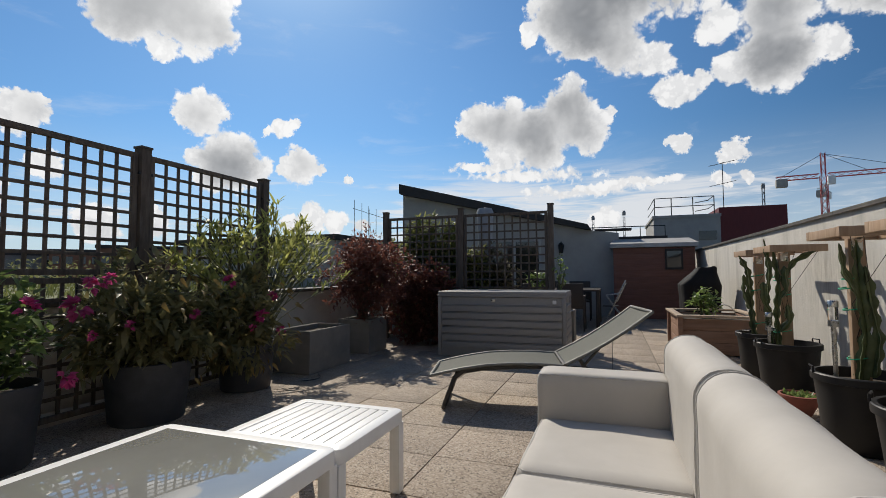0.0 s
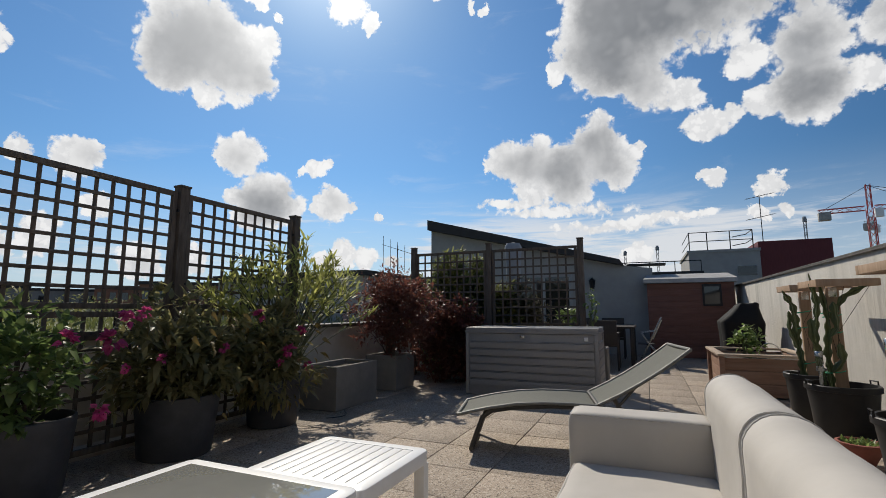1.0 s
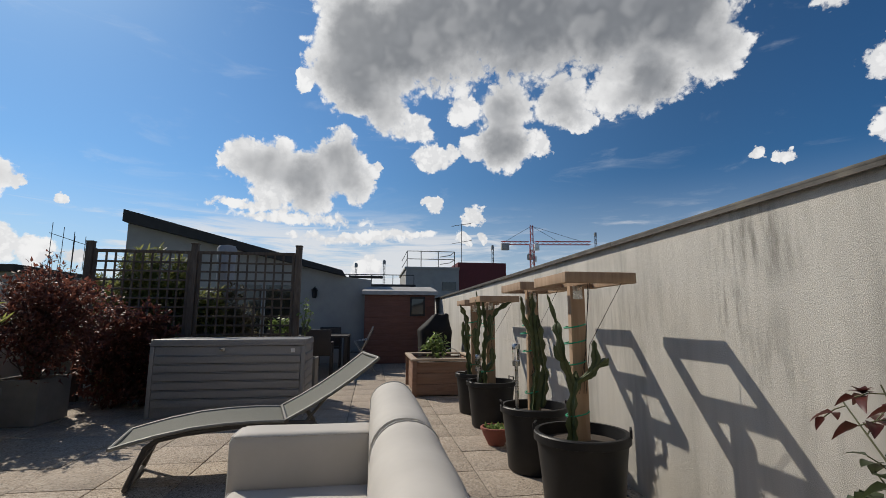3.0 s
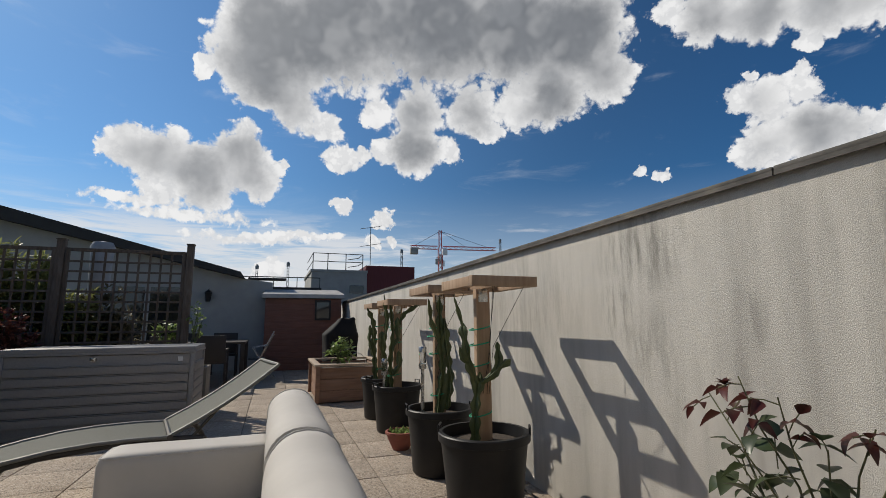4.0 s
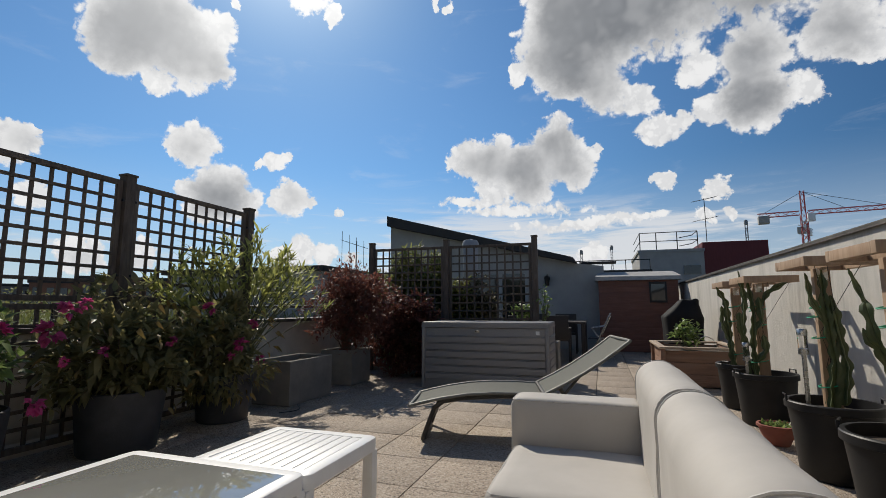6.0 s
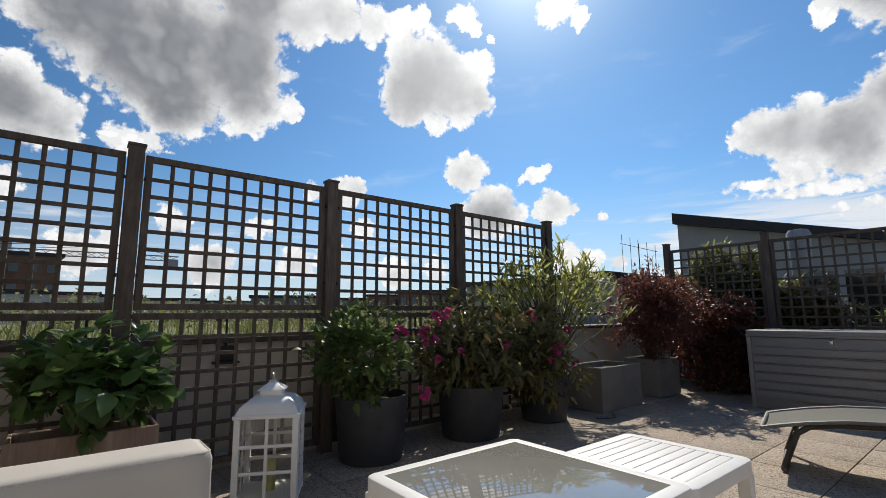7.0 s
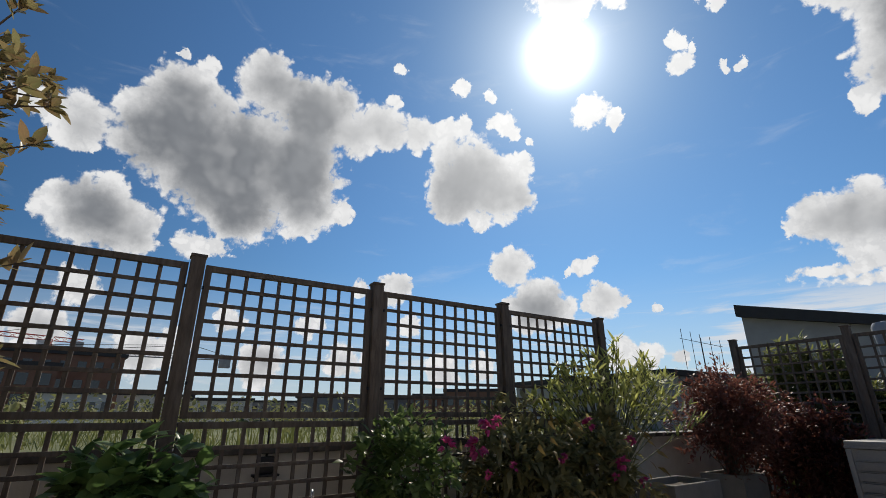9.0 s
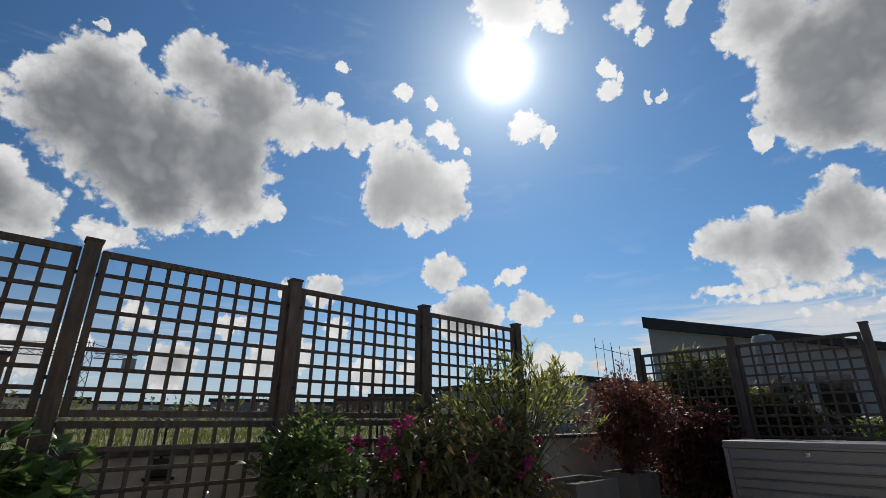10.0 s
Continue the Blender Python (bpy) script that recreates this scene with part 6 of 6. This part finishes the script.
def antenna(at, h, arms, width, seed):
    t = thing("tv_antenna", "thin metal television antenna on a roof", "antenna", at, 12 * seed, "roof antennas")
    bm = bmesh.new()
    tube(bm, [(0, 0, 0), (0, 0, h)], 0.018, 6)
    part("mast", bm, M_DARKMETAL, t)
    for k in range(arms):
        z = h - 0.05 - k * h * 0.45
        bm = bmesh.new()
        tube(bm, [(-width / 2, 0, z - 0.12), (width / 2, 0, z + 0.12)], 0.012, 5)
        part("boom", bm, M_DARKMETAL, t)
        for j in range(9):
            x = -width / 2 + width * j / 8
            bm = bmesh.new()
            tube(bm, [(x, -0.16, z + x * 0.24 / width), (x, 0.16, z + x * 0.24 / width)], 0.007, 4)
            part("element", bm, M_DARKMETAL, t)
    return t


antenna((4.1, 24.6, 4.03), 2.1, 2, 1.1, 1)
vh = thing("roof_aerial", "cluster of thin vertical aerial rods on a roof", "antenna", (-7.35, 12.2, 1.95), 8)
for k in range(5):
    bm = bmesh.new()
    tube(bm, [(-0.45 + 0.22 * k, 0.02 * (k % 2), 0.25 - 0.05 * (k % 2)), (-0.45 + 0.22 * k, 0.02 * (k % 2), 1.30 - 0.10 * k)], 0.007, 5)
    part("rod", bm, M_DARKMETAL, vh)
bm = bmesh.new()
tube(bm, [(0.0, 0.0, 0.0), (0.0, 0.0, 1.0)], 0.012, 6)
part("mast", bm, M_DARKMETAL, vh)
bm = bmesh.new()
tube(bm, [(-0.50, 0.01, 1.05), (0.48, 0.01, 0.72)], 0.007, 5)
part("boom", bm, M_DARKMETAL, vh)

# roof edge and low rail between the house and the stair block
solid("far_roof", (-3.2, 18.0, -18), (1.05, 24.0, 2.35), M_DARKROOF, "dark flat roof beyond the white house", "roof", 0)
bm = bmesh.new()
tube(bm, [(-3.0, 18.2, 2.72), (1.0, 18.2, 2.72)], 0.018, 6)
for k in range(6):
    tube(bm, [(-3.0 + 0.8 * k, 18.2, 2.35), (-3.0 + 0.8 * k, 18.2, 2.72)], 0.014, 6)
tagged(new("far_railing", meshed("far_railing", bm, M_BLACKRAIL)), "low black rail on a dark flat roof", "railing")


def lattice(bm, a, b, w, n, r):
    """A square lattice mast or jib between two points."""
    a, b = Vector(a), Vector(b)
    d = (b - a).normalized()
    s = d.cross(Vector((0, 1, 0)) if abs(d.y) < 0.9 else Vector((1, 0, 0))).normalized() * w / 2
    u = d.cross(s).normalized() * w / 2
    cs = [s + u, s - u, -s - u, -s + u]
    for c in cs:
        tube(bm, [a + c, b + c], r, 4)
    for i in range(n):
        p, q = a.lerp(b, i / n), a.lerp(b, (i + 1) / n)
        for k in range(4):
            tube(bm, [p + cs[k], q + cs[(k + 1) % 4]], r * 0.7, 4, False)


def tower_crane(at, h, jib, counter, turn, top, mat, mat2, label):
    c = thing("tower_crane", label, "crane", at, turn, "tower cranes")
    bm = bmesh.new()
    lattice(bm, (0, 0, 0), (0, 0, h), 1.4, int(h / 2), 0.09)
    part("mast", bm, mat, c)
    bm = bmesh.new()
    lattice(bm, (1, 0, h), (jib, 0, h), 1.1, int(jib / 2), 0.075)
    part("jib", bm, mat, c)
    bm = bmesh.new()
    lattice(bm, (-1, 0, h), (-counter, 0, h), 1.1, int(counter / 2), 0.075)
    part("counter_jib", bm, mat, c)
    bm = bmesh.new()
    lattice(bm, (0, 0, h), (0, 0, h + top), 0.9, int(top / 2), 0.08)
    part("tower_head", bm, mat2, c)
    bm = bmesh.new()
    box(bm, (-counter, -1, h - 2.4), (-counter + 2.6, 1, h - 0.2), 0.1)
    part("counterweight", bm, M_WHITEWALL, c)
    bm = bmesh.new()
    box(bm, (0.6, -1.6, h - 2.6), (2.2, -0.2, h - 0.4), 0.1)
    part("cab", bm, M_WHITEMETAL, c)
    for x in (jib * 0.45, jib * 0.85, -counter + 1.5):
        bm = bmesh.new()
        tube(bm, [(0, 0, h + top - 0.3), (x, 0, h + 0.6)], 0.06, 4)
        part("stay", bm, M_DARKMETAL, c)


M_CRANERED = material("crane_red_paint", (0.46, 0.05, 0.045), 0.5, scale=5)
M_CRANEGREY = material("crane_grey_paint", (0.24, 0.25, 0.26), 0.5, scale=5)
tower_crane((52.8, 150, -18), 44.6, 20, 10.5, -8, 6.2, M_CRANERED, M_CRANERED, "red and white tower crane above the roofs")
tower_crane((67, 190, -18), 46, 9, 6, 60, 3, M_CRANEGREY, M_CRANEGREY, "grey tower crane far behind the roofs")
for x, y, z in ((-5.9, 150, 18.7), (3.0, 150, 19.8), (39.0, 150, 25.5), (76.0, 150, 31.0)):
    ms = thing("radio_mast", "thin grey lattice mast far off", "mast", (x, y, -18), group="far masts")
    bm = bmesh.new()
    lattice(bm, (0, 0, 0), (0, 0, z + 18), 0.55, 22, 0.06)
    part("mast", bm, M_CRANEGREY, ms)
    bm = bmesh.new()
    lathe(bm, [(0.5, z + 16.6), (0.5, z + 17.6), (0, z + 18.1)], 8)
    part("aerial", bm, M_CRANEGREY, ms)

# green roof of the neighbour, beyond the parapet
solid("neighbour_roof", (-34, -30, -18), (-5.3, 40, 0.72), material("gravel_green_roof", (0.17, 0.175, 0.075), 0.95, color2=(0.11, 0.13, 0.05), scale=1.2, bump=0.5, bump_scale=30,
      stain=(0.20, 0.19, 0.13), stain_scale=0.6, stain_amount=0.45), "gravelled green roof of the neighbouring building", "roof", 0)
rng = random.Random(5)
blade = leaf_mesh("blade", 0.34, 0.022, L_GRASS, 0.1, 0.25, 0.6)
ps = []
for k in range(15000):
    x = -5.6 - 14 * rng.random() ** 1.3
    y = x * -0.1 + rng.uniform(-9, 22)
    if noise.noise(Vector((x * 0.35, y * 0.35, 0))) < -0.12:
        continue
    ps.append(leaf_pose((x, y, 0.71), Vector((rng.uniform(-0.5, 0.5), rng.uniform(-0.5, 0.5), 1)), rng.uniform(0, 6), rng.uniform(0.35, 1.0)))
gr = thing("meadow_grass", "tufts of dry green grass on the neighbour's roof", "grass", (0, 0, 0), kind="stuff")
joined("blades", blade, ps, gr)
rng = random.Random(8)
sprig = leaf_mesh("leaf", 0.085, 0.04, L_HEDGE)
ps = []
for k in range(230):
    c = Vector((-7.5 - 9 * rng.random(), rng.uniform(-6, 20), 0.80 + 0.50 * rng.random()))
    for j in range(40):
        d = rand_dir(rng, 0.2)
        ps.append(leaf_pose(c + Vector((d.x * 0.35, d.y * 0.45, d.z * 0.34)) * rng.random() ** 0.4, rand_dir(rng, 0.3), rng.uniform(-1, 1), rng.uniform(0.7, 1.4)))
lb = thing("roof_shrubs", "low scattered shrubs on the neighbour's green roof", "shrub", (0, 0, 0), kind="stuff")
joined("foliage", sprig, ps, lb)


def far_house(at, size, floors, bays, mat, label, turn=0.0, roof=M_DARKROOF, win=M_DARKGLASS):
    w, d, h = size
    b = thing("far_building", label, "building", (at[0], at[1], -18), turn, "far buildings")
    bm = bmesh.new()
    box(bm, (-w / 2, -d / 2, 0), (w / 2, d / 2, h), 0.0)
    part("wall", bm, mat, b, smooth=False)
    bm = bmesh.new()
    box(bm, (-w / 2 - 0.4, -d / 2 - 0.4, h), (w / 2 + 0.4, d / 2 + 0.4, h + 0.6), 0.0)
    part("roof", bm, roof, b, smooth=False)
    fh = 3.0
    me = cube_mesh("window", (w / bays * 0.5, 0.3, 1.7), win, 0.0)
    for f in range(floors):
        for k in range(bays):
            x = -w / 2 + w * (k + 0.5) / bays
            shared("window", me, b, pose(x, -d / 2, h - 1.9 - f * fh))
    return b


M_BRICKFAR = material("far_brick", (0.24, 0.125, 0.08), 0.9, scale=0.5)
M_GREYFAR = material("far_grey_concrete", (0.22, 0.22, 0.22), 0.9, scale=0.4)
M_PALEFAR = material("far_pale_render", (0.62, 0.60, 0.56), 0.9, scale=0.4)
# seen through the lattice to the west; turned so that their fronts face the terrace
for ang, dist, w, top, mat, bays, label in (
        (96, 108, 19, 11.2, M_BRICKFAR, 8, "brown unfinished apartment block"),
        (100.5, 100, 16, 8.5, M_BRICKFAR, 6, "brick apartment block on a building site"),
        (94, 92, 9, 4.3, M_PALEFAR, 6, "white low block beside a building site"),
        (90, 112, 9, 5.0, M_PALEFAR, 5, "pale apartment block with small windows"),
        (86.5, 125, 10, 5.2, M_PALEFAR, 4, "pale apartment block in the distance"),
        (81.5, 120, 13, 4.4, M_PALEFAR, 6, "pale long apartment block"),
        (76.5, 160, 16, 5.2, M_GREYFAR, 6, "low grey block in the distance"),
        (69.5, 110, 15, 4.8, M_GREYFAR, 6, "dark grey block with a flat roof"),
        (62.5, 150, 18, 5.8, M_GREYFAR, 6, "low grey block far off"),
        (57.5, 140, 14, 6.4, M_BRICKFAR, 6, "dark brick block behind the roofs"),
        (53, 110, 14, 6.0, M_BRICKFAR, 6, "brown brick block in the distance"),
        (47.5, 125, 14, 4.6, M_BRICKFAR, 6, "brown apartment block in the distance"),
        (40, 150, 20, 3.6, M_GREYFAR, 6, "grey block in the distance"),
        (32, 160, 20, 3.0, M_PALEFAR, 6, "pale low block in the distance"),
        (108, 130, 24, 5.0, M_GREYFAR, 8, "grey apartment block far off")):
    a = radians(ang)
    far_house((-dist * math.sin(a), dist * math.cos(a)), (w, 12, 18 + top), 3, bays, mat, label, ang)
tower_crane((-130 * math.sin(radians(85)), 130 * math.cos(radians(85)), -18), 33, 44, 9, -96, 3, M_CRANEGREY, M_CRANEGREY, "grey tower crane beyond the trellis fence")
tower_crane((-170 * math.sin(radians(97)), 170 * math.cos(radians(97)), -18), 40, 22, 8, -70, 4, M_CRANERED, M_CRANEGREY, "red tower crane over a building site")
rng = random.Random(17)
TREELEAF = leaf_mesh("leaf", 1.1, 0.8, L_TREE)
for k in range(12):
    a, dist = radians(30 + 6 * k + rng.uniform(-2, 2)), rng.uniform(55, 85)
    tr = thing("far_tree", "leafy tree standing between distant buildings", "tree", (-dist * math.sin(a), dist * math.cos(a), -18), group="far trees")
    top = 18.2 + rng.uniform(-0.6, 1.6)
    bm = bmesh.new()
    tube(bm, [(0, 0, 0), (0.2, 0, top * 0.5), (0, 0.2, top * 0.8)], [0.4, 0.3, 0.12], 7)
    part("trunk", bm, M_BARK, tr)
    ps = []
    for j in range(320):
        d = rand_dir(rng)
        ps.append(leaf_pose(Vector((d.x * 3.4, d.y * 3.4, top - 4 + d.z * 4)) * 1.0 * (rng.random() ** 0.3 * 0.3 + 0.7), rand_dir(rng), rng.uniform(-1, 1), rng.uniform(0.6, 1.2)))
    joined("crown", TREELEAF, ps, tr)

# ---- floor slabs, half a metre square, each a piece ----
TILE = 0.5
slabs = []
for v in range(3):
    bm = bmesh.new()
    box(bm, (-0.2465, -0.2465, -0.04), (0.2465, 0.2465, 0.0), 0.004)
    slabs.append(meshed("slab", bm, M_TILE))
rng = random.Random(2)
far_bm = bmesh.new()
x0, y0 = 0.205 - 0.25 - 10 * TILE, 4.03 - 0.25 - 10 * TILE
for i in range(13):
    for j in range(30):
        x, y = x0 + i * TILE + 0.0, y0 + j * TILE
        if not (-4.62 < x < 1.06 and -1.2 < y < 12.9):
            continue
        z = -0.004 + rng.uniform(-0.0015, 0.0015)
        if y < 11.2 and x > -4.4:
            shared("slab", slabs[(i + j) % 3], FLOOR, pose(x, y, z, rng.uniform(-0.12, 0.12), rng.uniform(-0.12, 0.12), rng.choice((0, 90, 180, 270)) + rng.uniform(-0.15, 0.15)))
        else:
            box(far_bm, (x - 0.2465, y - 0.2465, z - 0.04), (x + 0.2465, y + 0.2465, z), 0.0)
part("slabs", far_bm, M_TILE, FLOOR, kind="stuff")
